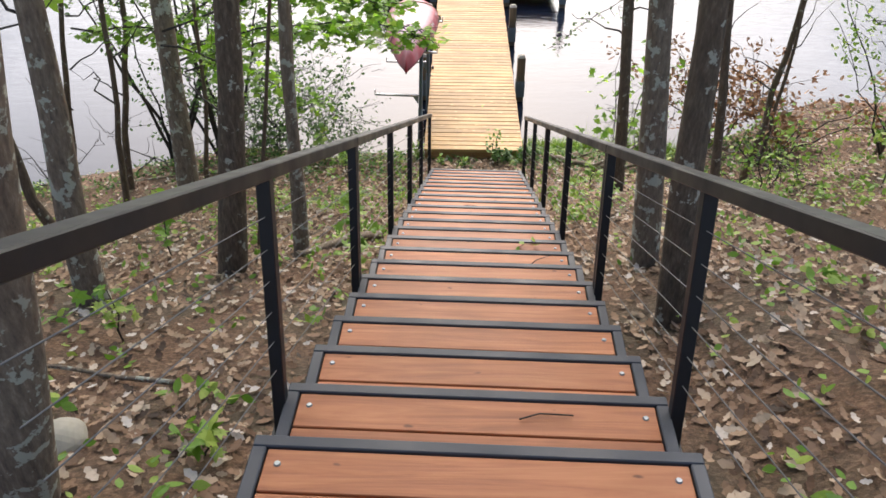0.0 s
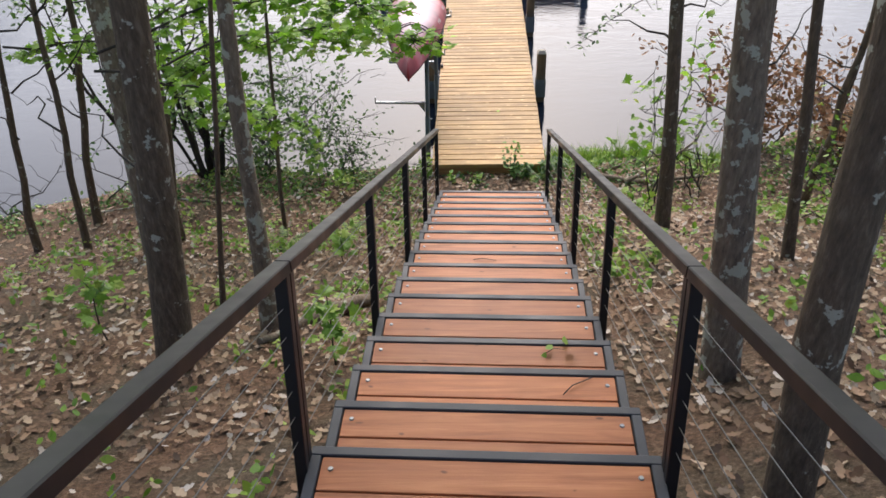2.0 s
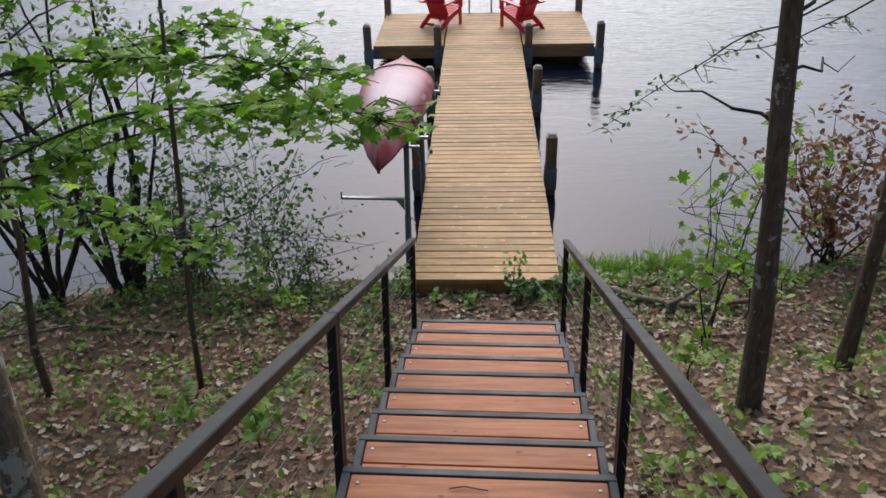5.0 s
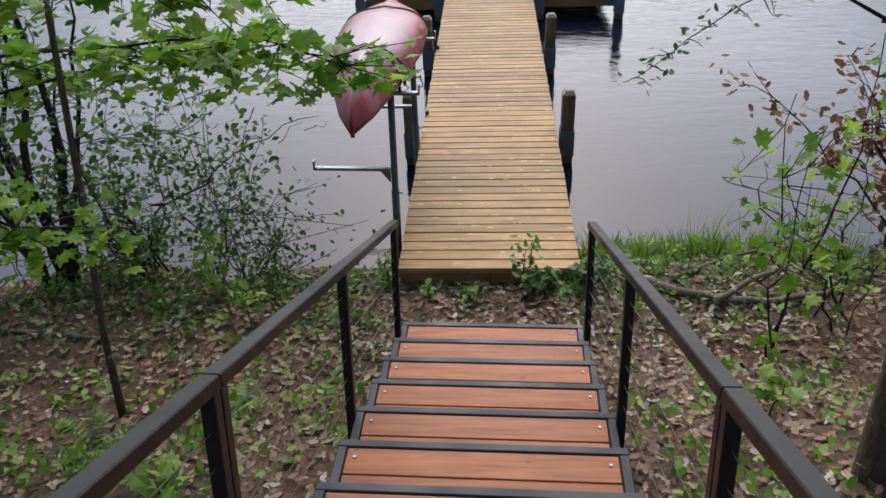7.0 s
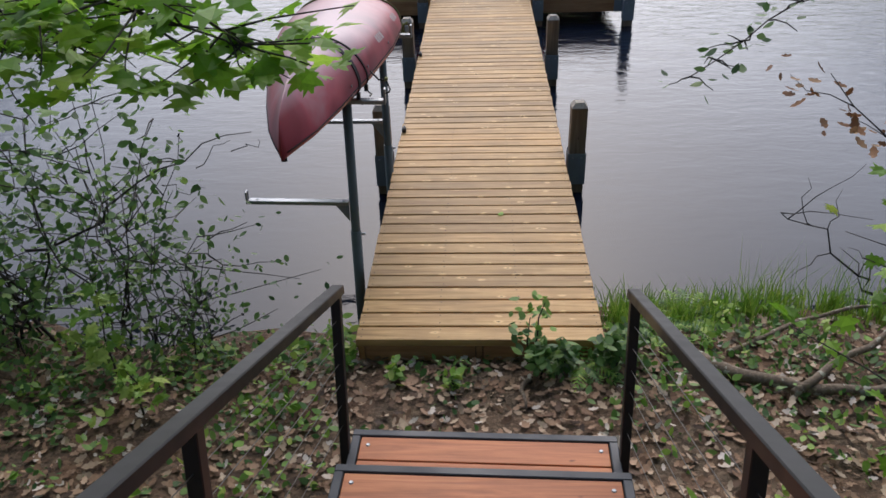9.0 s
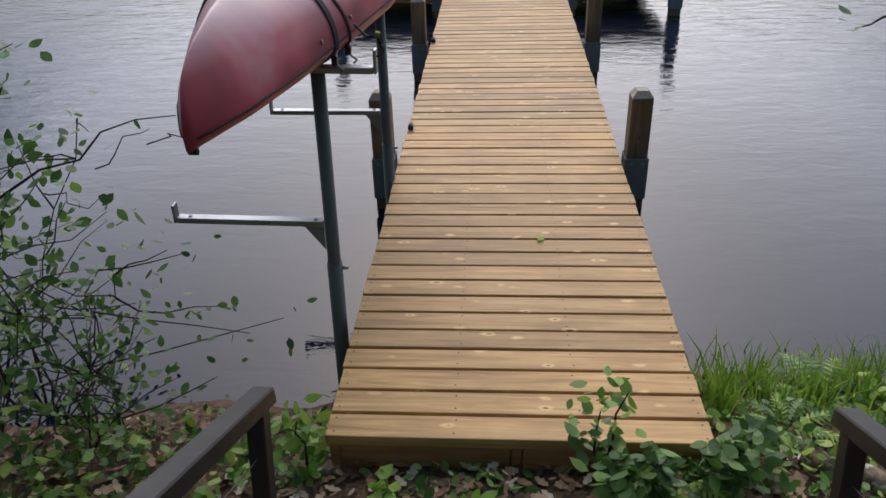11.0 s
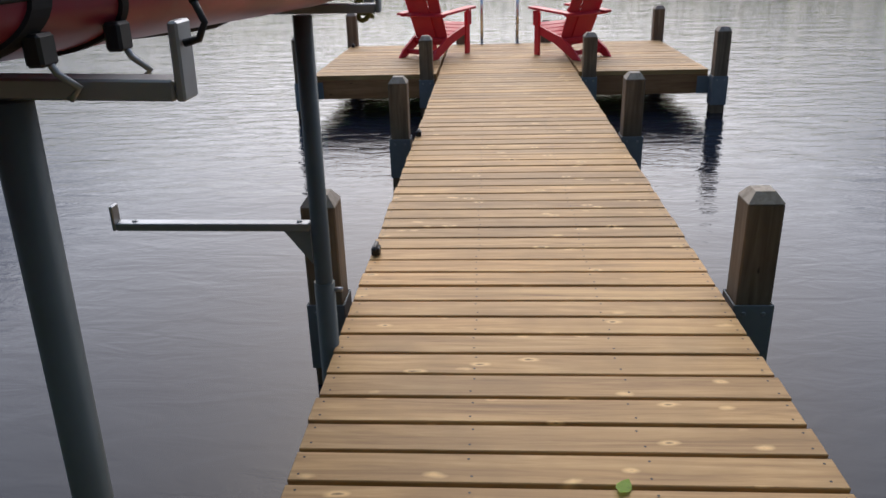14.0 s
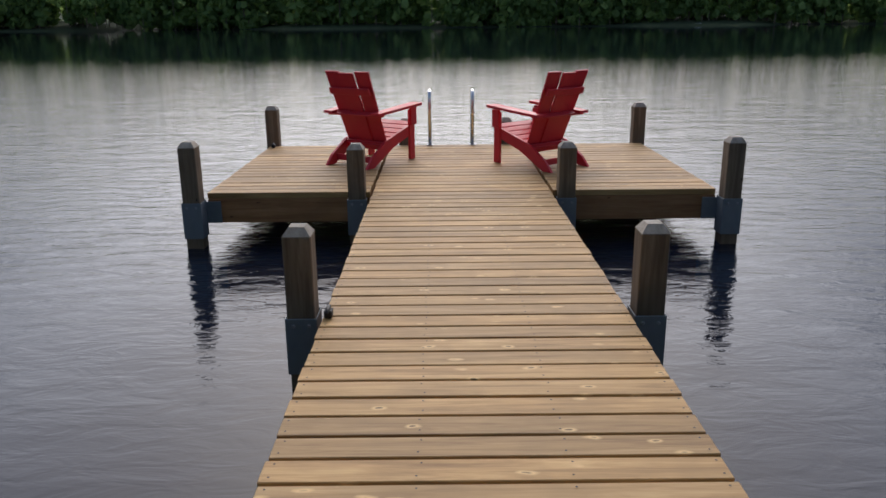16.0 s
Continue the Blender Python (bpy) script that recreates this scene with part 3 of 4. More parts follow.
def kayak_plastic():
    m, nt, b = shader("faded_red_plastic_sky_sheen", 0.38)
    vec = coords(nt)
    sx = nt.nodes.new("ShaderNodeSeparateXYZ")
    nt.links.new(vec, sx.inputs[0])
    n = noise_tex(nt, vec, 2.3, 3.0, 0.5, 0.4)
    fine = noise_tex(nt, vec, 40, 4.0)
    col = ramp(nt, n, [(0.3, (0.13, 0.018, 0.026)), (0.47, (0.27, 0.03, 0.045)), (0.6, (0.42, 0.065, 0.085)), (0.74, (0.42, 0.2, 0.22))])
    # paler towards the keel: faded plastic plus the sky's reflection, painted into the colour
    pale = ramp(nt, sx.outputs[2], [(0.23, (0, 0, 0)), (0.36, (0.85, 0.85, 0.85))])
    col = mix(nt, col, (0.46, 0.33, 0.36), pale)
    col = mix(nt, col, mix(nt, col, (0.2, 0.1, 0.1), 0.5), ramp(nt, fine, [(0.55, (0, 0, 0)), (0.8, (0.5, 0.5, 0.5))]))
    nt.links.new(col, b.inputs["Base Color"])
    bump(nt, b, fine, 0.06, 0.003)
    return m


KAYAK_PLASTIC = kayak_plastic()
KL = 3.5


WIDTH_Y = (0.0, 0.12, 0.3, 0.65, 1.25, 1.85, 2.4, 2.9, 3.2, 3.4, 3.5)
WIDTH_W = (0.006, 0.06, 0.13, 0.22, 0.345, 0.42, 0.435, 0.36, 0.22, 0.09, 0.008)
KEEL_Y = (0.0, 0.02, 0.08, 0.19, 0.38, 0.6, 1.15, 2.25, 2.9, 3.3, 3.45, 3.5)
KEEL_Z = (0.12, 0.19, 0.25, 0.3, 0.35, 0.38, 0.385, 0.32, 0.26, 0.2, 0.15, 0.10)


def kayak_section(s, ang, grow=0.0):
    """A point of the upturned hull: s from 0 (stern, over the shore) to 1, ang from -180 to 180 degrees, 90 is the keel."""
    y = s * KL
    w = np.interp(y, WIDTH_Y, WIDTH_W)
    keel = np.interp(y, KEEL_Y, KEEL_Z)
    end = max(0.0, 1 - y / 1.3, 1 - (KL - y) / 0.9)
    sheer = np.interp(y, (1.2, 2.3), (0.11, 0.08)) - 0.045 * end
    belly = 0.03 * end ** 1.5
    c, sn = math.cos(ang), math.sin(ang)
    p = 0.86 + 0.95 * end if sn > 0 else np.interp(y, (0.9, 2.2), (0.9, 0.25))
    x = (w + grow) * math.copysign(abs(c) ** p, c)
    if sn > 0:
        z = sheer + (max(keel - sheer, 0.012) + grow) * abs(sn) ** (0.95 + 0.65 * end)
        z += 0.012 * max(0, 1 - abs(x) / 0.05)
    else:
        z = sheer - (max(sheer - belly, 0.008) + grow) * abs(sn) ** 0.8
    return Vector((x, s * KL, z))


kayak = thing("kayak", pose(-1.0, -0.15, 1.25, -0.9, 0, 0.8), "faded red plastic kayak lying upside down on its rack", "kayak")
NS, NA = 90, 48
kv = [kayak_section(min(max(i / NS, 0.001), 0.999), 2 * math.pi * j / NA) for i in range(NS + 1) for j in range(NA)]
kf = [(i * NA + j, (i + 1) * NA + j, (i + 1) * NA + (j + 1) % NA, i * NA + (j + 1) % NA) for i in range(NS) for j in range(NA)]
kf += [tuple(range(NA)), tuple(NS * NA + j for j in reversed(range(NA)))]
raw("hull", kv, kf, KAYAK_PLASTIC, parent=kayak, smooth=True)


def band(s, width, grow, a0=0, a1=360, n=48, skew=0.0):
    bm = bmesh.new()
    rows = []
    for i in range(n + 1):
        a = radians(a0 + (a1 - a0) * i / n)
        rows.append([bm.verts.new(kayak_section(s + skew * math.sin(a) + d, a, g)) for d, g in ((-width / KL / 2, grow), (width / KL / 2, grow), (width / KL / 2, 0.0), (-width / KL / 2, 0.0))])
    for a, b in zip(rows, rows[1:]):
        for k in range(4):
            bm.faces.new((a[k], b[k], b[(k + 1) % 4], a[(k + 1) % 4]))
    bmesh.ops.recalc_face_normals(bm, faces=bm.faces)
    return bm


bm = bmesh.new()
for side in (0.0, math.pi):
    tube(bm, [kayak_section(0.01 + 0.98 * i / 50, side, 0.001) for i in range(51)], 0.004, 6)
part("gunwale_seam", bm, BLACK_STRAP, kayak, "dark seam round the hull")
bm = bmesh.new()
tube(bm, [Vector((0.21 * math.cos(t), 1.8 + 0.45 * math.sin(t), 0.03 - 0.02 * (1 - 0.6 * abs(math.sin(t))))) for t in np.linspace(0, 2 * math.pi, 33)], 0.022, 8, False)
part("cockpit_rim", bm, BLACK_STRAP, kayak, "black cockpit rim")
for s, a0, a1 in ((0.012, -80, 80), (0.985, -80, 80)):
    p = kayak_section(s, -math.pi / 2)
    part("toggle_handle", tube(bmesh.new(), [p + Vector((-0.014, 0, -0.006)), p + Vector((0.014, 0, -0.006))], 0.012, 8), BLACK_STRAP, kayak)
for s in (0.24, 0.33, 0.49):
    p = kayak_section(s, radians(12), 0.002)
    part("rivet", tube(bmesh.new(), [p, p + Vector((0.005, 0, 0))], 0.009, 8), GALVANISED, kayak)
# a plain pale bar where the worn maker's mark is
WORN_PRINT = painted("worn_white_print", (0.5, 0.4, 0.38), 0.6)
for start in (0.435, 0.62):
    for da, db in ((0.0, 0.010), (0.013, 0.022), (0.025, 0.032), (0.036, 0.046)):
        bmk = bmesh.new()
        bmk.faces.new([bmk.verts.new(kayak_section(start + d, radians(a), 0.0025)) for d, a in ((da, 22), (db, 22), (db, 33), (da, 33))])
        part("worn_mark", bmk, WORN_PRINT, kayak, "worn pale printed mark")


def strap(s, skew, width, label):
    t = thing("tie_down_strap", kayak.matrix_world.copy(), label, "strap", "straps round the kayak")
    part("webbing", band(s, width, 0.006, -60, 240, 60, skew), BLACK_STRAP, t)
    p = kayak_section(s, radians(-28), 0.02)
    part("hook", tube(bmesh.new(), [p, p + Vector((0.01, 0.01, -0.03)), p + Vector((0.03, 0.02, -0.05)), p + Vector((0.015, 0.02, -0.065))], 0.005, 6), GALVANISED, t)
    part("buckle", boxed(p.x - 0.012, p.y - 0.02, p.z - 0.02, p.x + 0.012, p.y + 0.02, p.z + 0.02, 0.004), BLACK_STEEL, t)


strap(0.275, 0.012, 0.034, "black webbing strap tied over the kayak hull")
strap(0.318, -0.012, 0.014, "thin dark cord tied over the kayak hull")
rope = thing("tie_rope", pose(-0.60, 2.50, 1.265), "olive rope and pulley tied round the kayak's end", "rope")
rp = []
for i in range(60):
    a = i / 59 * 6.28 * 3
    rp.append((0.024 * math.sin(a * 1.3), 0.02 * math.cos(a), -0.045 + 0.045 * math.sin(a) - 0.0006 * i))
part("knot", tube(bmesh.new(), rp, 0.008, 6), ROPE, rope)
part("loop", tube(bmesh.new(), [kayak.matrix_world @ kayak_section(0.735, radians(a), 0.008) - Vector((-0.60, 2.50, 1.265)) for a in range(-20, 200, 10)], 0.008, 6), ROPE, rope)
part("pulley", boxed(0.004, -0.032, -0.075, 0.036, -0.022, -0.02, 0.004), GALVANISED, rope, "grey metal pulley block")

cord = thing("bungee_cord", pose(-0.60, 0.86, 1.30), "dark bungee cord hooked from the kayak to the rack arm", "cord")
side_pt = kayak.matrix_world @ kayak_section(0.33, radians(5), 0.01) - Vector((-0.60, 0.86, 1.30))
part("line", tube(bmesh.new(), [side_pt, side_pt * 0.5 + Vector((0.02, 0, 0)), (0.03, 0.02, 0.05), (0.045, 0.0, 0.02)], 0.006, 7), BLACK_STRAP, cord)
part("hook", tube(bmesh.new(), [(0.045, 0, 0.02), (0.055, 0, -0.005), (0.045, 0, -0.025), (0.025, 0, -0.03)], 0.005, 6), BLACK_STEEL, cord)
part("bead", tube(bmesh.new(), [(0.03, 0.02, 0.045), (0.034, 0.017, 0.065)], 0.011, 8), ROPE, cord, "olive plastic bead")

# ---- leaves ----
rng = np.random.default_rng(11)


def maple_outline():
    pts = []
    for a, r in ((-90, 0.30), (-62, 0.42), (-40, 0.62), (-22, 0.42), (-5, 0.72), (8, 0.95), (22, 0.62), (38, 0.55), (52, 0.80), (64, 0.78), (74, 0.6), (90, 1.05)):
        pts.append((r * math.cos(radians(a)), r * math.sin(radians(a)) + 0.3))
    full = pts + [(-x, y) for x, y in pts[-2:0:-1]]
    return np.array([(x, y, -0.22 * abs(x)) for x, y in full])


def oval_outline():
    t = np.linspace(-1, 1, 5)
    w = np.array([0.0, 0.36, 0.42, 0.28, 0.0])
    right = [(w[i], (t[i] + 1) / 2 * 1.5, -0.15 * w[i]) for i in range(5)]
    return np.array(right + [(-x, y, z) for x, y, z in right[3:0:-1]])


def curl_outline():
    pts = [(0.0, -0.75), (0.28, -0.5), (0.22, -0.25), (0.45, 0.0), (0.28, 0.3), (0.32, 0.5), (0.0, 0.85), (-0.32, 0.45), (-0.25, 0.2), (-0.45, -0.05), (-0.22, -0.3), (-0.25, -0.55)]
    return np.array([(x, y, 0.55 * x * x + 0.22 * y * y) for x, y in pts])


MAPLE, OVAL, CURL = maple_outline(), oval_outline(), curl_outline()


def turns(n, tilt, rng):
    """n random turns: any heading, up to that tilt (radians)."""
    h = rng.uniform(0, 2 * np.pi, n)
    a, b = rng.normal(0, tilt, n), rng.normal(0, tilt, n)
    ch, sh, ca, sa, cb, sb = np.cos(h), np.sin(h), np.cos(a), np.sin(a), np.cos(b), np.sin(b)
    z, o = np.zeros(n), np.ones(n)
    rz = np.array([[ch, -sh, z], [sh, ch, z], [z, z, o]]).transpose(2, 0, 1)
    rx = np.array([[o, z, z], [z, ca, -sa], [z, sa, ca]]).transpose(2, 0, 1)
    ry = np.array([[cb, z, sb], [z, o, z], [-sb, z, cb]]).transpose(2, 0, 1)
    return rz @ rx @ ry


def leaves(name, places, outline, lo, hi, tilt, material, label="", category="", kind="", parent=None, rng=rng):
    n = len(places)
    size = rng.uniform(lo, hi, n)
    v = np.einsum("nij,kj->nki", turns(n, tilt, rng), outline) * size[:, None, None] + np.asarray(places)[:, None, :]
    k = len(outline)
    return raw(name, v.reshape(-1, 3).tolist(), [tuple(range(i * k, i * k + k)) for i in range(n)], material, label, category, kind, parent)


def clear_of_stairs(x, y):
    return abs(x) > 0.72 or y > -0.85 or y < -9.9


# dead leaves over the whole slope
pl = []
while len(pl) < 46000:
    x, y = rng.normal(0.4, 4.0), rng.uniform(-11.5, 3.0)
    if abs(x) > 11 or y + shore_shift(x) > 0.85:
        continue
    if -3 < x < 1.5 and y < -6.5 and noise.noise((x * 0.8, y * 0.8, 5)) > -0.1 and rng.random() < 0.55:
        continue
    if not clear_of_stairs(x, y) and rng.random() < 0.6:
        continue
    pl.append((x, y, ground_z(x, y) + rng.uniform(0.004, 0.03)))
leaves("leaf_litter", pl, CURL, 0.02, 0.06, 0.27, LEAF_DEAD, "dry brown and grey fallen leaves covering the slope", "leaf litter", "stuff")

# small green plants among the leaves
pl = []
while len(pl) < 1900:
    x, y = rng.normal(0, 3.6), rng.uniform(-11, 2.6)
    if abs(x) > 10 or abs(x) < 0.8 or y + shore_shift(x) > 0.8:
        continue
    g = noise.noise((x * 0.7, y * 0.7, 2))
    if g < -0.05 and rng.random() < 0.8 or y < -4.5 and rng.random() < 0.6:
        continue
    pl.append((x, y))
sp = []
for x, y in pl:
    for _ in range(int(rng.integers(3, 8))):
        a, r = rng.uniform(0, 6.28), rng.uniform(0, 0.08)
        sp.append((x + r * math.cos(a), y + r * math.sin(a), ground_z(x, y) + rng.uniform(0.03, 0.13)))
leaves("ground_cover", sp, OVAL, 0.02, 0.055, 0.5, LEAF_BRIGHT, "scattered low bright green seedlings on the slope", "undergrowth", "stuff")
sp = []
while len(sp) < 5200:
    x, y = rng.uniform(-6.5, 5.5), rng.normal(0.15, 0.5)
    y -= shore_shift(x) * 0.9
    if abs(x) < 0.85 and y > -0.03 or y + shore_shift(x) > 0.85 or noise.noise((x * 1.3, y * 1.3, 7)) < -0.12:
        continue
    sp.append((x, y, ground_z(x, y) + abs(rng.normal(0.02, 0.05))))
leaves("bank_plants", sp, OVAL, 0.018, 0.05, 0.6, LEAF_SHRUB, "low green plants along the bank", "undergrowth", "stuff")


def blades(name, spots, n, h, spread_r, material, label, width=0.006):
    v, f = [], []
    for x, y in spots:
        for _ in range(n):
            a, r = rng.uniform(0, 6.28), abs(rng.normal(0, spread_r))
            bx, by = x + r * math.cos(a), y + r * math.sin(a)
            bz = max(ground_z(bx, by), WATER_Z - 0.1)
            hh = h * rng.uniform(0.5, 1.1)
            lx_, ly_ = rng.normal(0, 0.25) * hh, rng.normal(0, 0.25) * hh
            w = width * rng.uniform(0.6, 1.3)
            ca, sa = math.cos(a + 1), math.sin(a + 1)
            i = len(v)
            v += [(bx - w * ca, by - w * sa, bz), (bx + w * ca, by + w * sa, bz), (bx + lx_ * 0.4 + w * 0.7 * ca, by + ly_ * 0.4 + w * 0.7 * sa, bz + hh * 0.6),
                  (bx + lx_ * 0.4 - w * 0.7 * ca, by + ly_ * 0.4 - w * 0.7 * sa, bz + hh * 0.6), (bx + lx_, by + ly_, bz + hh)]
            f += [(i, i + 1, i + 2, i + 3), (i + 3, i + 2, i + 4)]
    return raw(name, v, f, material, label, "grass", "stuff")


blades("shore_grass", [(1.15, 0.75), (1.35, 0.65), (1.6, 0.75), (1.9, 0.8), (2.15, 0.85), (2.5, 0.8), (2.8, 0.7), (3.2, 0.7), (0.95, 0.55)], 170, 0.24, 0.16, LEAF_BRIGHT, "tufts of bright green grass along the shore")
blades("tall_grass", [(1.95, 0.9), (2.1, 0.95), (2.55, 0.9), (2.75, 0.85), (3.3, 0.8)], 26, 0.5, 0.12, LEAF_BRIGHT, "tall thin pale green grass stalks by the water", 0.003)


def fern(x, y, r, n, label):
    t = thing("fern", pose(x, y, ground_z(x, y)), label, "fern", "ferns by the dock")
    for i in range(n):
        a = 6.28 * i / n + rng.uniform(-0.3, 0.3)
        L = r * rng.uniform(0.7, 1.1)
        v, f = [], []
        for j in range(12):
            q = j / 11
            px_, pz = L * q, L * (1.1 * q - 0.85 * q * q)
            w = L * 0.22 * math.sin(math.pi * (0.12 + 0.85 * q)) ** 0.8
            for sgn in (-1, 1):
                k = len(v)
                v += [(px_ - 0.012, 0, pz), (px_ + 0.012, 0, pz), (px_ + 0.03, sgn * w, pz - 0.25 * w)]
                f.append((k, k + 1, k + 2))
        ca, sa = math.cos(a), math.sin(a)
        v = [(p[0] * ca - p[1] * sa, p[0] * sa + p[1] * ca, p[2]) for p in v]
        raw("frond", v, f, LEAF_SHRUB if i % 2 else LEAF_BRIGHT, parent=t)


fern(0.62, -0.10, 0.26, 11, "dark green fern in front of the dock edge")
fern(1.42, 0.60, 0.30, 12, "fresh green fern on the shore")
fern(1.15, 0.30, 0.22, 9, "fresh green fern beside the dock")
fern(-1.62, -1.95, 0.30, 9, "bright green fern growing in the leaf litter")
fern(-2.25, -2.35, 0.32, 9, "bright green fern growing in the leaf litter")


def seedling(x, y, h, n, outline, lo, hi, material, label, lean=(0, 0)):
    z = ground_z(x, y)
    t = thing("seedling", pose(x, y, z), label, "seedling", "seedlings on the slope")
    pts = [(0, 0, -0.05)] + [(lean[0] * q * h + rng.normal(0, 0.012), lean[1] * q * h + rng.normal(0, 0.012), h * q) for q in (0.25, 0.5, 0.75, 1.0)]
    part("stem", tube(bmesh.new(), pts, [0.007, 0.006, 0.005, 0.004, 0.002], 6), BARK_TWIG, t)
    places = []
    for _ in range(n):
        q = rng.uniform(0.35, 1.05)
        places.append((lean[0] * q * h + rng.normal(0, 0.16 * h), lean[1] * q * h + rng.normal(0, 0.16 * h), h * q + rng.normal(0, 0.03)))
    leaves("leaf_spray", places, outline, lo, hi, 0.5, material, kind="stuff", parent=t)


seedling(0.30, -0.06, 0.36, 46, OVAL, 0.03, 0.06, LEAF_SHRUB, "leafy green seedling growing against the dock end")
seedling(0.34, -0.12, 0.52, 16, OVAL, 0.03, 0.05, LEAF_BRIGHT, "thin green seedling standing above the dock edge")
seedling(0.72, -0.10, 0.22, 40, OVAL, 0.03, 0.06, LEAF_SHRUB, "low green seedling growing against the dock end")
for x, y, h, n in ((0.36, -0.2, 0.22, 90), (0.50, -0.16, 0.2, 70), (0.80, -0.14, 0.24, 90), (0.92, 0.05, 0.22, 70), (-0.15, -0.3, 0.1, 30), (-0.86, 0.02, 0.28, 50), (-0.5, -0.22, 0.1, 26)):
    seedling(x, y, h, n, OVAL, 0.03, 0.06, LEAF_SHRUB if n > 60 else LEAF_BRIGHT, "low leafy green plant at the end of the dock")
for x, y, h, n in ((-1.05, -5.55, 0.55, 30), (-2.75, -5.1, 0.6, 40), (-2.2, -7.2, 0.4, 22), (-1.45, -3.1, 0.3, 16), (3.0, -6.5, 0.7, 44), (2.6, -7.6, 0.5, 26), (1.55, -8.3, 0.3, 14),
                   (3.6, -5.2, 0.6, 34), (1.35, -2.6, 0.28, 18), (-1.9, -0.55, 0.35, 24), (-2.3, -0.05, 0.55, 44), (4.2, -3.5, 0.8, 50), (1.2, -4.2, 0.25, 12), (-3.6, -6.0, 0.5, 26), (-1.2, -8.6, 0.18, 10)):
    seedling(x, y, h, n, MAPLE, 0.04, 0.08, LEAF_BRIGHT, "young maple seedling with fresh green leaves")

import functools

# ---- trees ----


def wander(a, b, n, wob, rng):
    a, b = Vector(a), Vector(b)
    out = []
    off = Vector((0, 0, 0))
    for i in range(n + 1):
        q = i / n
        if 0 < i < n:
            off = off * 0.6 + Vector(rng.normal(0, wob, 3).tolist())
        out.append(a.lerp(b, q) + off * (1 if i < n else 0.5))
    return out


def tree(x, y, r, top, h, bark, leaf, label, crown=420, group="trees on the slope", seed=0, name="tree", low=()):
    """A trunk that passes through top (a point above the base) on to the height h, limbs and a crown high up, mostly
    unseen, added for its shade.
    """
    g = np.random.default_rng(seed + 100)
    z = ground_z(x, y)
    t = thing(name, pose(x, y, z), label, "tree", group)
    slope = Vector(((top[0] - x) / (top[2] - z), (top[1] - y) / (top[2] - z), 1.0))
    n = 14
    wob = r * 0.15 if name == "tree" else 0.03
    pts, rad = [Vector((0, 0, -0.25)), Vector((0, 0, 0.0))], [r * 1.4, r * 1.18]
    off = Vector((0, 0, 0))
    for i in range(1, n + 1):
        q = i / n
        off = off * 0.8 + Vector((g.normal(0, wob), g.normal(0, wob), 0))
        pts.append(slope * (h * q) * (1 if q < 0.6 else 1) + off)
        rad.append(r * max(0.12, (1.06 if q < 0.1 else 1.0) - 0.85 * q))
    bm = tube(bmesh.new(), pts, rad, 14)
    for v in bm.verts:
        k = noise.noise((v.co.x * 9 + seed, v.co.y * 9, v.co.z * 2.2)) * r * 0.16
        c = min(pts, key=lambda p: abs(p.z - v.co.z))
        d = Vector((v.co.x - c.x, v.co.y - c.y, 0))
        if d.length > 1e-4:
            v.co += d.normalized() * k
    part("trunk", bm, bark, t)
    bm = bmesh.new()
    places = []
    for i in range(9):
        q = g.uniform(0.5, 0.98)
        a = g.uniform(0, 6.28)
        p = slope * (h * q)
        L = g.uniform(0.8, 2.0) * (1.25 - q) + 0.5
        e = p + Vector((math.cos(a) * L, math.sin(a) * L, g.uniform(0.2, 1.0)))
        w = wander(p, e, 5, 0.06, g)
        tube(bm, w, [r * 0.28 * (1 - 0.75 * j / 5) for j in range(6)], 6)
        # crown leaves, mostly out of view, added to keep sky light off the slope
        for j in range(crown // 9):
            c = w[int(g.integers(2, 6))]
            places.append((c.x + g.normal(0, 0.38), c.y + g.normal(0, 0.38), c.z + g.normal(0, 0.28)))
    part("limbs", bm, bark, t)
    if places:
        leaves("crown", places, MAPLE, 0.10, 0.2, 0.6, leaf, kind="stuff", parent=t, rng=g)
    for i, (q, dx, dy, dz) in enumerate(low):
        p = slope * (h * q)
        part("bare_branch", tube(bmesh.new(), wander(p, p + Vector((dx, dy, dz)), 7, 0.05, g), [max(0.003, 0.012 * (1 - j / 7.5)) for j in range(8)], 6), BARK_TWIG, t)
    return t


G, D = BARK_GREY, BARK_DARK

def stand(x, y, r, lean_x, lean_y, h, bark, label, seed, crown=190, low=()):
    z = ground_z(x, y)
    return tree(x, y, r, (x + lean_x * 2, y + lean_y * 2, z + 2), h, bark, LEAF_MAPLE, label, crown, seed=seed, low=low)


stand(-2.7, -6.55, 0.095, 0.055, 0.067, 9.5, G, "grey mottled tree trunk leaning slightly over the slope", 1, low=((0.2, -0.9, 0.3, 0.5),))
stand(-2.07, -5.55, 0.105, 0.105, 0.058, 11, D, "straight dark brown tree trunk with a few lichen spots", 2, 420, ((0.12, -0.5, 0.4, 0.3),))
stand(-3.45, -2.75, 0.12, 0.0, 0.13, 11, G, "grey-brown tree trunk further down the slope", 3, 420, ((0.3, -0.9, 0.5, 0.4), (0.25, 0.8, 0.6, 0.5)))
stand(-1.63, -4.95, 0.062, 0.0, 0.15, 8, G, "slim tree trunk covered in pale green lichen", 4, 420)
stand(0.93, -7.3, 0.076, -0.06, 0.067, 11, D, "dark tree trunk with pale lichen patches by the railing", 5)
stand(1.08, -6.15, 0.085, -0.083, 0.13, 11, G, "straight grey tree trunk close beside the staircase", 6)
stand(1.53, -3.15, 0.062, -0.057, 0.075, 9, D, "dark slender tree trunk on the lower slope", 7, 420, ((0.19, -0.5, 0.3, 0.15), (0.25, 0.8, 0.9, 0.7), (0.22, 0.7, 0.8, -0.1)))
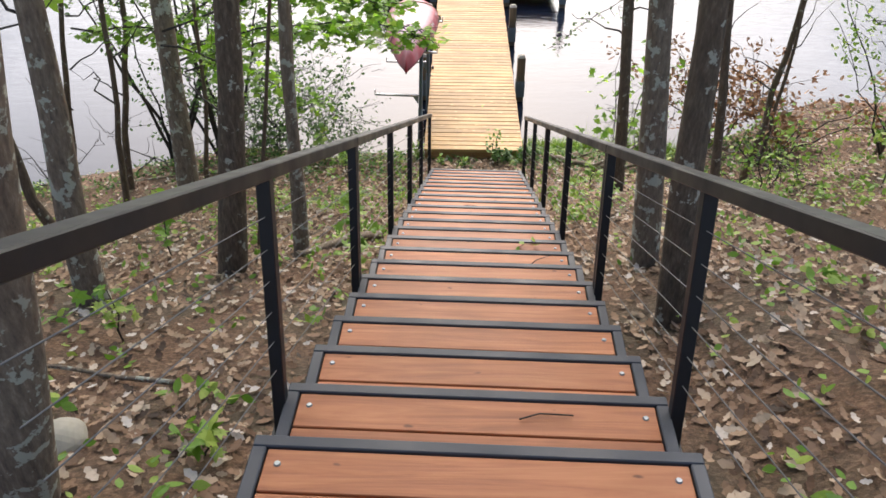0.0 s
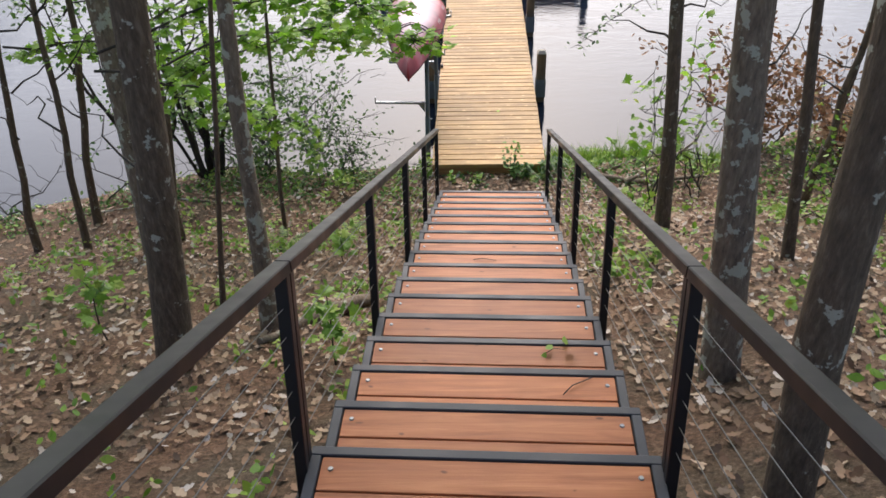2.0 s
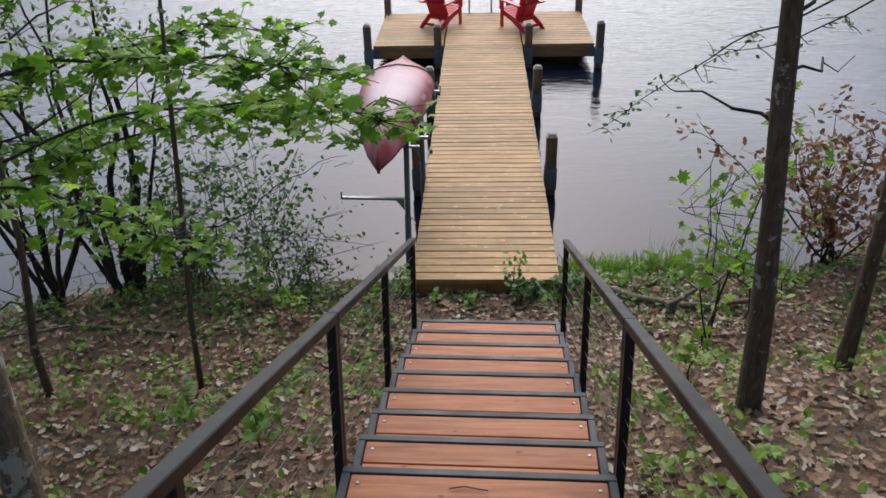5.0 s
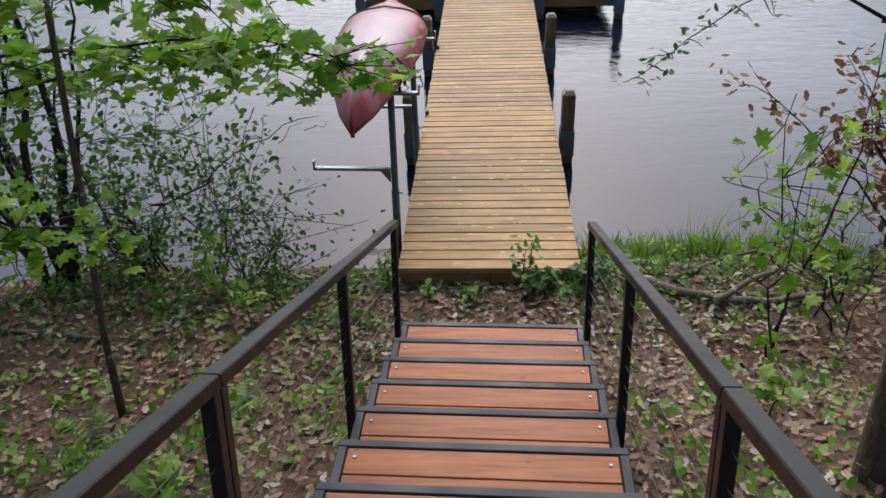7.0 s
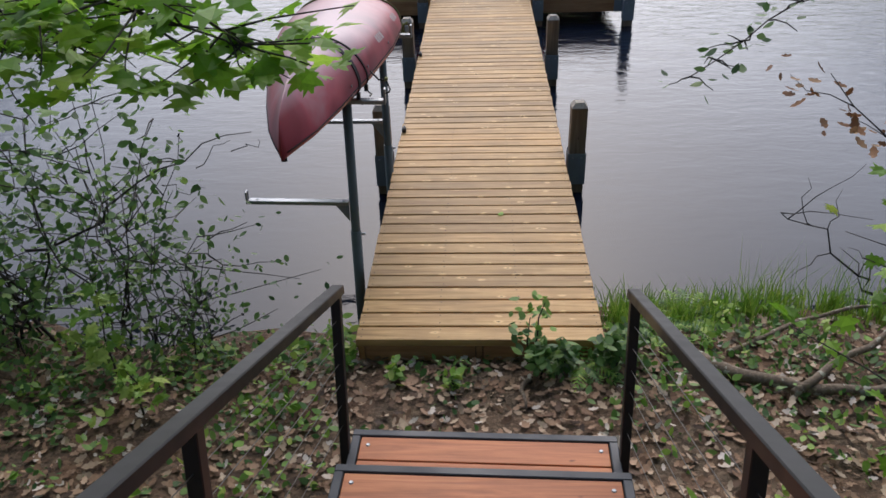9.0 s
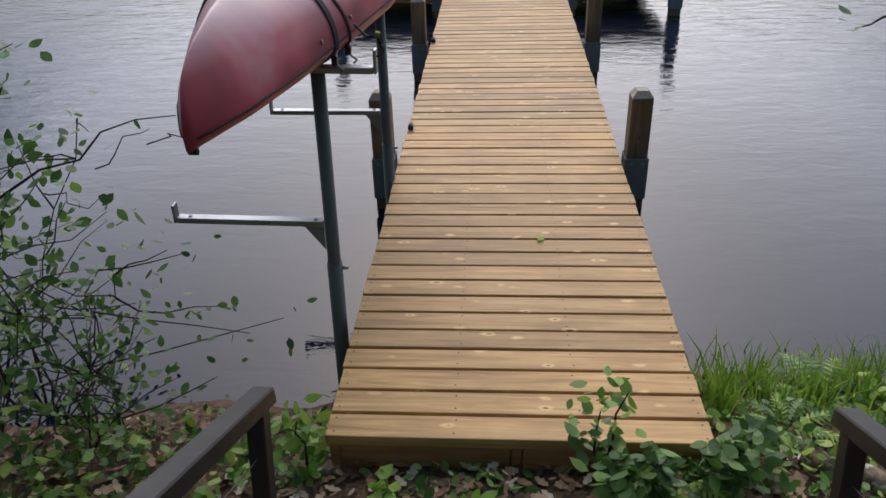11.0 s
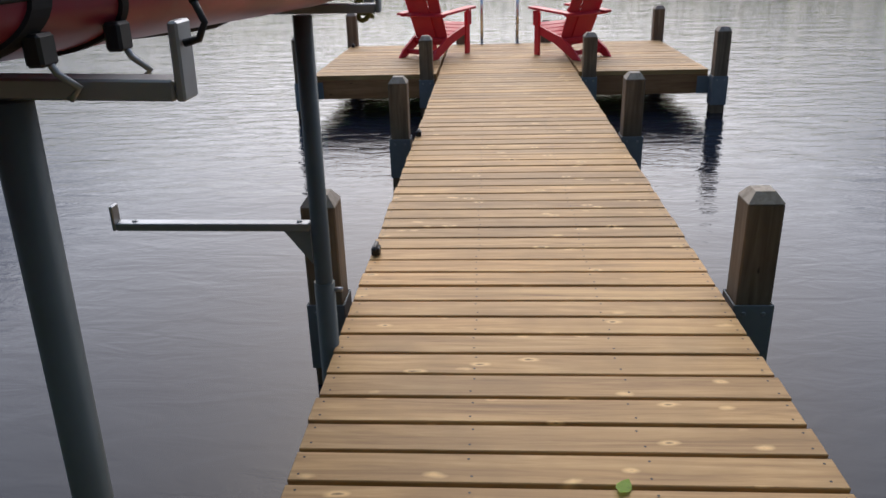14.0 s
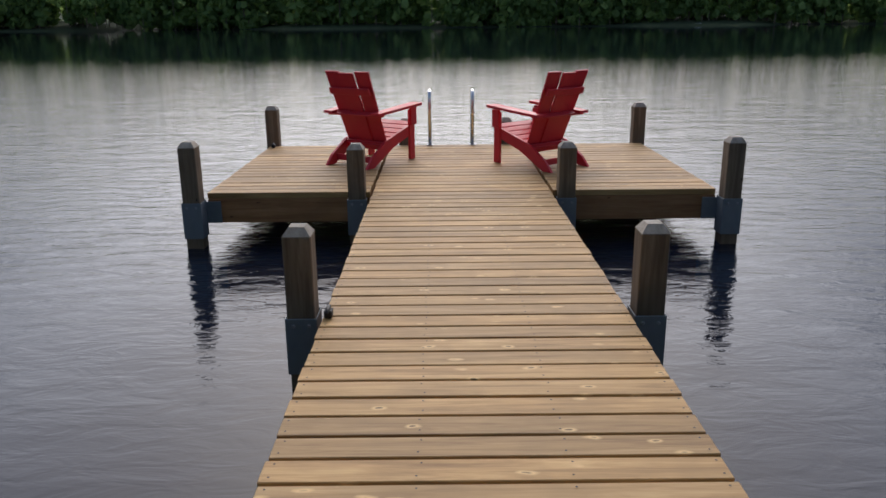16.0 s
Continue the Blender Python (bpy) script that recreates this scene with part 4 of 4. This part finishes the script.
stand(2.5, -2.3, 0.05, -0.047, 0.02, 8, D, "thin dark tree trunk on the lower slope", 8, 420, ((0.2, 0.9, 0.8, 0.6), (0.3, -0.5, 0.9, 0.5)))
stand(-1.73, -8.92, 0.1, 0.2, 0.015, 10, G, "grey lichen-covered tree trunk at the top of the slope", 9)
stand(2.22, -4.2, 0.045, -0.11, 0.066, 8, D, "thin dark tree trunk behind the larger ones", 10, 420)
stand(-2.14, -4.53, 0.022, 0.16, 0.03, 6, D, "thin dark sapling trunk among the larger trees", 11, 90)
for i, (x, y, r, dx) in enumerate(((-4.45, -2.3, 0.04, 0.25), (-4.9, -1.2, 0.05, 0.35), (-5.3, -1.9, 0.045, 0.45), (-3.4, -2.2, 0.03, 0.2), (-6.3, -2.9, 0.06, 0.2), (-4.0, -4.6, 0.05, -0.2),
                                  (3.7, -1.2, 0.05, 0.2), (4.8, -2.6, 0.06, -0.2), (5.6, -0.9, 0.05, 0.2), (4.3, -0.2, 0.03, 0.1), (-7.2, -4.5, 0.08, 0.2), (6.5, -4.5, 0.09, -0.2))):
    tree(x, y, r, (x + dx, y + 0.1, ground_z(x, y) + 2.5), 6.5, D, LEAF_MAPLE, "slender dark young tree on the lower bank", 150, "young trees on the bank", 20 + i, "young_tree",
         ((0.3, 0.7, 0.5, 0.5), (0.22, -0.7, 0.4, 0.3), (0.4, 0.5, 0.8, 0.4)))
# woods that go on behind and beside, out of the way
wr = np.random.default_rng(77)
for i in range(16):
    x = wr.uniform(4.5, 13) * (-1 if i % 2 else 1)
    y = wr.uniform(-18, -6.5)
    tree(x, y, wr.uniform(0.08, 0.14), (x + wr.normal(0, 0.2), y, ground_z(x, y) + 3), wr.uniform(9, 12), G if i % 3 else D, LEAF_MAPLE, "tall grey tree standing in the woods", 110, "trees in the woods", 50 + i)


@functools.cache
def maple_mesh(material):
    me = bpy.data.meshes.new("leaf")
    me.from_pydata(MAPLE.tolist(), [], [tuple(range(len(MAPLE)))])
    me.materials.append(material)
    return me


def branch(name, pts, r, twigs, leaf, outline, lo, hi, per, label, seed, droop=-0.05, spread_l=0.35, single=False):
    """A leafy bough along pts with side twigs and leaves on them."""
    g = np.random.default_rng(seed)
    base = Vector(pts[0])
    t = thing(name, pose(*base), label, "branch", "leafy branches over the bank")
    P = [Vector(p) - base for p in pts]
    fine = []
    for a, b in zip(P, P[1:]):
        fine += wander(a, b, 4, 0.02, g)[:-1]
    fine.append(P[-1])
    n = len(fine)
    part("bough", tube(bmesh.new(), fine, [max(0.003, r * (1 - 0.85 * i / n)) for i in range(n)], 7), BARK_TWIG, t)
    bm = bmesh.new()
    places = []
    for _ in range(twigs):
        i = int(g.integers(max(1, n // 5), n))
        p = fine[i]
        d = Vector((g.normal(0, 1), g.normal(0, 1), g.normal(0, 0.35))).normalized()
        e = p + d * g.uniform(0.4, 1.0) * spread_l + Vector((0, 0, droop))
        w = wander(p, e, 3, 0.012, g)
        tube(bm, w, [0.005, 0.004, 0.003, 0.002], 5)
        for _ in range(per):
            c = w[int(g.integers(1, 4))]
            places.append((c.x + g.normal(0, 0.05), c.y + g.normal(0, 0.05), c.z + g.normal(0, 0.03)))
    tagged(part("side_twig", bm, BARK_TWIG, t), kind="stuff")
    if not single:
        leaves("leaf_spray", places, outline, lo, hi, 0.4, leaf, kind="stuff", parent=t, rng=g)
        return t
    tt = turns(len(places), 0.4, g)
    for p, m3 in zip(places, tt):
        o = new("leaf", maple_mesh(leaf))
        o.parent = t
        o.matrix_basis = Matrix.Translation(p) @ Matrix(m3.tolist()).to_4x4() @ Matrix.Scale(float(g.uniform(lo, hi)), 4)
    return t


branch("maple_branch", [(-3.6, -1.9, 2.1), (-2.7, -1.4, 2.35), (-1.8, -1.05, 2.32), (-1.3, -1.0, 2.3), (-0.8, -1.1, 2.17)], 0.014, 60, LEAF_MAPLE, MAPLE, 0.06, 0.1, 5, "maple branch with large fresh green leaves", 1, spread_l=0.48, single=True)
branch("maple_branch", [(-3.6, -1.7, 1.9), (-2.5, -1.0, 2.1), (-2.0, -0.7, 2.15), (-1.45, -0.6, 2.02)], 0.012, 56, LEAF_MAPLE, MAPLE, 0.06, 0.1, 5, "maple branch with large fresh green leaves", 2, spread_l=0.48, single=True)
branch("maple_branch", [(-4.2, -1.5, 2.2), (-3.2, -0.7, 2.6), (-2.3, -0.4, 2.75), (-1.4, -0.3, 2.6)], 0.014, 90, LEAF_MAPLE, MAPLE, 0.05, 0.08, 4, "maple branch with large fresh green leaves", 3, spread_l=0.4)
branch("maple_branch", [(-3.1, -3.5, 2.9), (-2.6, -2.9, 2.5), (-2.2, -2.5, 2.0), (-1.85, -2.2, 1.75)], 0.012, 50, LEAF_MAPLE, MAPLE, 0.05, 0.085, 4, "drooping maple branch with fresh green leaves", 4, spread_l=0.3)
branch("maple_branch", [(-3.1, -3.4, 3.0), (-2.3, -2.7, 3.15), (-1.5, -2.3, 3.05), (-1.0, -2.1, 2.9)], 0.012, 80, LEAF_MAPLE, MAPLE, 0.05, 0.09, 4, "maple branch with fresh green leaves", 5, spread_l=0.36)
branch("maple_branch", [(-4.6, -2.2, 2.6), (-3.9, -1.6, 2.4), (-3.3, -1.3, 2.0)], 0.012, 70, LEAF_MAPLE, MAPLE, 0.05, 0.085, 4, "maple branch with fresh green leaves", 6, spread_l=0.4)
branch("maple_branch", [(-5.0, -1.1, 2.7), (-4.2, -0.6, 3.0), (-3.2, -0.2, 3.1)], 0.012, 90, LEAF_MAPLE, MAPLE, 0.05, 0.09, 4, "maple branch with fresh green leaves", 7, spread_l=0.5)
branch("hanging_branch", [(2.6, -0.7, 2.95), (2.0, -0.3, 2.5), (1.5, 0.0, 2.0), (1.08, 0.13, 1.6)], 0.009, 26, LEAF_SHRUB, OVAL, 0.03, 0.05, 3, "thin hanging branch with small green leaves", 8, spread_l=0.22)
branch("hanging_branch", [(2.9, -0.6, 2.9), (2.5, 0.0, 2.4), (2.0, 0.4, 2.1)], 0.008, 16, LEAF_SHRUB, OVAL, 0.03, 0.045, 2, "thin hanging branch with small green leaves", 9, spread_l=0.3)


def shrub(x, y, h, stems, leaf, outline, lo, hi, n, label, seed, spread_s=0.5, name="shrub", r=0.02):
    g = np.random.default_rng(seed)
    z = ground_z(x, y)
    t = thing(name, pose(x, y, z), label, "shrub", "shrubs on the bank")
    places = []
    for _ in range(stems):
        a = g.uniform(0, 6.28)
        b0 = Vector((math.cos(a) * 0.15, math.sin(a) * 0.15, -0.1))
        e = Vector((g.normal(0, spread_s), g.normal(0, spread_s), h * g.uniform(0.6, 1.0)))
        w = wander(b0, e, 8, 0.05, g)
        rr = r * g.uniform(0.5, 1.2)
        part("stem", tube(bmesh.new(), w, [max(0.003, rr * (1 - 0.8 * j / 8)) for j in range(9)], 7), BARK_TWIG, t)
        bm = bmesh.new()
        for _ in range(7):
            p = w[int(g.integers(2, 9))]
            q = p + Vector((g.normal(0, 0.28), g.normal(0, 0.28), g.normal(0.08, 0.15)))
            ww = wander(p, q, 3, 0.02, g)
            tube(bm, ww, [0.005, 0.004, 0.003, 0.002], 5)
            for _ in range(max(1, n // stems // 7)):
                c = ww[int(g.integers(1, 4))]
                places.append((c.x + g.normal(0, 0.09), c.y + g.normal(0, 0.09), c.z + g.normal(0, 0.07)))
        tagged(part("side_twig", bm, BARK_TWIG, t), kind="stuff")
    leaves("foliage", places, outline, lo, hi, 0.6, leaf, kind="stuff", parent=t, rng=g)


shrub(-3.9, 0.25, 4.2, 9, LEAF_SHRUB, OVAL, 0.035, 0.06, 1300, "tall many-stemmed shrub with dark stems at the water's edge", 31, 0.75, r=0.045)
shrub(-4.7, 0.0, 4.0, 7, LEAF_SHRUB, OVAL, 0.035, 0.06, 700, "tall dark-stemmed shrub at the water's edge", 32, 0.7, r=0.04)
shrub(-3.05, 0.35, 1.9, 10, LEAF_SHRUB, OVAL, 0.035, 0.065, 900, "dense green shrub on the bank", 33, 0.4, r=0.012)
shrub(-2.45, 0.5, 1.9, 11, LEAF_SHRUB, OVAL, 0.03, 0.06, 900, "green shrub leaning over the water", 34, 0.36, r=0.008)
shrub(-1.98, 0.42, 0.8, 9, LEAF_SHRUB, OVAL, 0.022, 0.045, 620, "low green shrub at the water's edge", 35, 0.2, r=0.006)
shrub(-3.4, 0.7, 1.2, 8, LEAF_SHRUB, OVAL, 0.03, 0.05, 700, "green shrub overhanging the lake", 36, 0.45, r=0.01)
shrub(1.95, -1.1, 2.1, 3, LEAF_MAPLE, MAPLE, 0.05, 0.085, 110, "thin sapling with a few maple leaves", 37, 0.25, "sapling", r=0.018)
shrub(2.6, -0.6, 1.6, 5, LEAF_BRIGHT, MAPLE, 0.035, 0.06, 130, "thin sapling with pale green leaves", 38, 0.4, "sapling", r=0.012)
shrub(3.9, 1.0, 1.7, 11, LEAF_RUST, CURL, 0.045, 0.08, 1300, "dried-up bush with withered rust-brown leaves", 39, 0.6, r=0.015)
shrub(4.9, 0.4, 1.5, 9, LEAF_RUST, CURL, 0.045, 0.08, 900, "dried-up bush with withered rust-brown leaves", 40, 0.6, r=0.015)
shrub(3.6, -2.4, 0.9, 8, LEAF_BRIGHT, OVAL, 0.03, 0.055, 420, "fresh green bush on the slope", 41, 0.4, r=0.008)
shrub(5.4, -1.6, 2.6, 7, LEAF_BRIGHT, OVAL, 0.03, 0.06, 700, "fresh green bush on the slope", 42, 0.6, r=0.015)

straight = thing("sapling", pose(-2.36, -1.85, ground_z(-2.36, -1.85)), "slim straight sapling with dark bark", "tree")
part("stem", tube(bmesh.new(), [(0, 0, -0.1), (0.0, 0.12, 0.6), (0.03, 0.3, 1.4), (0.06, 0.5, 2.4), (0.1, 0.75, 3.6)], [0.028, 0.024, 0.021, 0.018, 0.01], 9), BARK_DARK, straight)


def fallen(pts, r, label):
    base = Vector(pts[0])
    t = thing("fallen_branch", pose(*base), label, "branch", "dead branches on the ground")
    g = np.random.default_rng(int(abs(base.x) * 100))
    fine = []
    for a, b in zip(pts, pts[1:]):
        fine += wander(Vector(a) - base, Vector(b) - base, 4, r * 0.4, g)[:-1]
    fine.append(Vector(pts[-1]) - base)
    part("limb", tube(bmesh.new(), fine, [r * (1 - 0.6 * i / len(fine)) for i in range(len(fine))], 9), BARK_GREY, t)


def on(x, y, up=0.03):
    return (x, y, ground_z(x, y) + up)


fallen([on(1.15, 0.10, 0.05), on(1.5, -0.22, 0.06), on(2.0, -0.36, 0.06), on(2.8, -0.30, 0.1)], 0.05, "thick grey dead branch lying on the bank")
fallen([on(1.75, -0.40, 0.06), on(2.3, -0.05, 0.16), on(2.75, 0.25, 0.4), on(2.95, 0.5, 0.7)], 0.026, "curved dead branch rising from the bank")
fallen([on(1.55, 0.10, 0.03), on(2.1, 0.45, 0.08), on(2.9, 0.75, 0.2)], 0.022, "thin dead branch lying towards the water")
fallen([on(-1.0, -4.35, 0.05), on(-1.35, -4.85, 0.06), on(-1.6, -5.3, 0.05)], 0.06, "rotten log lying in the leaves")
fallen([on(-2.9, -0.9, 0.03), on(-4.0, -0.75, 0.05), on(-5.2, -1.0, 0.05)], 0.02, "long dead branch on the ground")
fallen([on(-1.6, -7.9, 0.03), on(-2.3, -7.7, 0.05), on(-2.9, -7.8, 0.04)], 0.015, "thin dead stick on bare soil")
fallen([on(0.30, -0.20, 0.02), on(0.24, -0.36, 0.03), on(0.26, -0.52, 0.02)], 0.016, "pale broken root in front of the stairs")
fallen([(0.72, -4.35, 1.75), (0.66, -4.7, 1.92), (0.70, -5.1, 2.1)], 0.012, "dark dead twig leaning on the staircase edge")
rock_bm = bmesh.new()
bmesh.ops.create_icosphere(rock_bm, subdivisions=3, radius=0.1)
for v in rock_bm.verts:
    v.co *= 1 + 0.25 * noise.noise(v.co * 8)
    v.co.z *= 0.6
tagged(part("rock", rock_bm, painted("pale_stone", (0.42, 0.38, 0.30), 0.9, 0, 0.25, 20), None, "", pose(-1.85, -8.48, ground_z(-1.85, -8.48) + 0.03)), "pale rounded stone half sunk in the soil", "rock")

# debris lying on the steps
for x, k, rz in ((0.30, 14, 40), (-0.1, 8, 0), (0.05, 20, 10)):
    tw = thing("twig", pose(x, -0.953 - k * RUN - 0.12, 0.188 + k * RISE + 0.004, 0, 0, rz), "thin brown twig lying on a stair tread", "twig", "twigs on the stairs")
    part("stick", tube(bmesh.new(), [(-0.09, 0, 0), (-0.02, 0.012, 0.003), (0.09, -0.01, 0.0)], 0.003, 5), BARK_TWIG, tw)

sprig = thing("leaf_sprig", pose(0.24, -0.953 - 13 * RUN - 0.1, 0.188 + 13 * RISE, 0, 0, 20), "small green sprig fallen on a stair tread", "sprig")
part("stalk", tube(bmesh.new(), [(-0.05, 0, 0.003), (0.0, 0.01, 0.012), (0.05, -0.01, 0.006)], 0.002, 5), BARK_TWIG, sprig)
leaves("leaf_spray", [(-0.05, 0.0, 0.012), (0.0, 0.03, 0.02), (0.04, -0.02, 0.016), (0.07, 0.01, 0.014)], OVAL, 0.03, 0.045, 0.3, LEAF_BRIGHT, kind="stuff", parent=sprig)
dock_leaf = leaves("fallen_leaf", [(0.15, 1.55, 0.012)], OVAL, 0.05, 0.055, 0.15, LEAF_MAPLE, "green leaf lying on the dock planks", "leaf")
bare = thing("bare_branch", pose(-3.0, 0.5, 0.35), "bare dead branch reaching out over the water", "branch")
g9 = np.random.default_rng(9)
part("bough", tube(bmesh.new(), wander((0, 0, 0), (1.55, 0.35, 0.62), 10, 0.05, g9), [0.012 * (1 - 0.08 * i) for i in range(11)], 6), BARK_TWIG, bare)
for q in (0.3, 0.45, 0.6, 0.75, 0.9):
    p = Vector((1.55 * q, 0.35 * q, 0.62 * q))
    part("twig", tube(bmesh.new(), wander(p, p + Vector((g9.uniform(0.1, 0.4), g9.normal(0, 0.25), g9.normal(0.05, 0.2))), 6, 0.03, g9), [0.004 * (1 - 0.1 * i) for i in range(7)], 5), BARK_TWIG, bare)

def brush(x, y, z, reach, seed, label):
    g = np.random.default_rng(seed)
    t = thing("bare_branch", pose(x, y, z), label, "branch", "dead branches along the water")
    w = wander((0, 0, 0), reach, 9, 0.06, g)
    part("bough", tube(bmesh.new(), w, [0.014 * (1 - 0.085 * i) for i in range(10)], 6), BARK_TWIG, t)
    for i in range(2, 10):
        p = w[i]
        q = p + Vector((g.normal(0, 0.3), g.normal(0.1, 0.3), abs(g.normal(0.1, 0.25))))
        part("twig", tube(bmesh.new(), wander(p, q, 5, 0.03, g), [0.005, 0.0045, 0.004, 0.003, 0.0025, 0.0015], 5), BARK_TWIG, t)


for i, (x, y, rx_, ry_, rz_) in enumerate(((-4.0, 0.3, 1.1, 0.5, 0.25), (-4.6, 0.0, -1.2, 0.3, 0.3), (-5.3, -0.6, 1.3, 0.5, 0.15), (-5.6, -1.2, -1.2, 0.5, 0.4), (-3.3, 0.6, -1.0, 0.4, 0.45), (-6.4, -1.2, 0.9, 0.8, 0.3), (3.2, 0.9, -0.9, 0.5, 0.5))):
    brush(x, y, max(ground_z(x, y), WATER_Z) + 0.02, (rx_, ry_, rz_), 300 + i, "bare dead branch lying out over the shallow water")
for x, y, dx, dy in ((-1.02, 0.55, 0.12, 0.1), (-1.2, 0.35, 0.2, 0.16)):
    st = thing("stick", pose(x, y, WATER_Z), "dark wet stick floating in the shallow water", "stick", "sticks in the shallows")
    part("wood", tube(bmesh.new(), [(0, 0, 0.0), (dx * 0.5, dy * 0.5, 0.015), (dx, dy, 0.005)], [0.012, 0.014, 0.008], 7), BARK_TWIG, st)

# ---- far shore ----
fw = np.random.default_rng(5)
place_l, tv, tf = [], [], []
for i in range(520):
    x, y = fw.uniform(-190, 190), 231 + abs(fw.normal(0, 14))
    h = fw.uniform(10, 22)
    z = ground_z(x, y)
    n = 60
    a, u, rr = fw.uniform(0, 6.28, n), fw.uniform(0.05, 1, n), fw.uniform(0.3, 1, n)
    w = h * 0.24 * np.sin(np.pi * np.clip(u * 0.85 + 0.12, 0, 1)) * rr
    place_l += np.stack([x + w * np.cos(a), y + w * np.sin(a), z + u * h], 1).tolist()
    b = len(tv)
    tv += [(x - 0.15, y, z - 0.5), (x + 0.15, y, z - 0.5), (x, y, z + h * 0.8), (x, y + 0.2, z - 0.5)]
    tf += [(b, b + 1, b + 2), (b + 1, b + 3, b + 2), (b + 3, b, b + 2)]
blob = np.array([(0.6, -0.2, 0.1), (0.5, 0.5, -0.2), (0.0, 0.75, 0.15), (-0.55, 0.45, -0.1), (-0.65, -0.25, 0.2), (-0.1, -0.65, -0.15), (0.35, -0.55, 0.1)])
leaves("far_woods", place_l, blob, 1.1, 2.3, 1.0, LEAF_FAR, "dark green woods along the far lake shore", "woods", "stuff", rng=fw)
raw("far_trunks", tv, tf, BARK_GREY, "grey trunks of the far shore's woods", "woods", "stuff")
boat = thing("far_boat", pose(72, 226, WATER_Z), "small white boat lying at the far shore", "boat")
part("hull", tube(bmesh.new(), [(-1.6, 0, 0.2), (-0.9, 0, 0.2), (0.9, 0, 0.2), (1.5, 0, 0.25)], [0.1, 0.35, 0.38, 0.2], 8), painted("white_paint", (0.75, 0.75, 0.75), 0.4), boat)
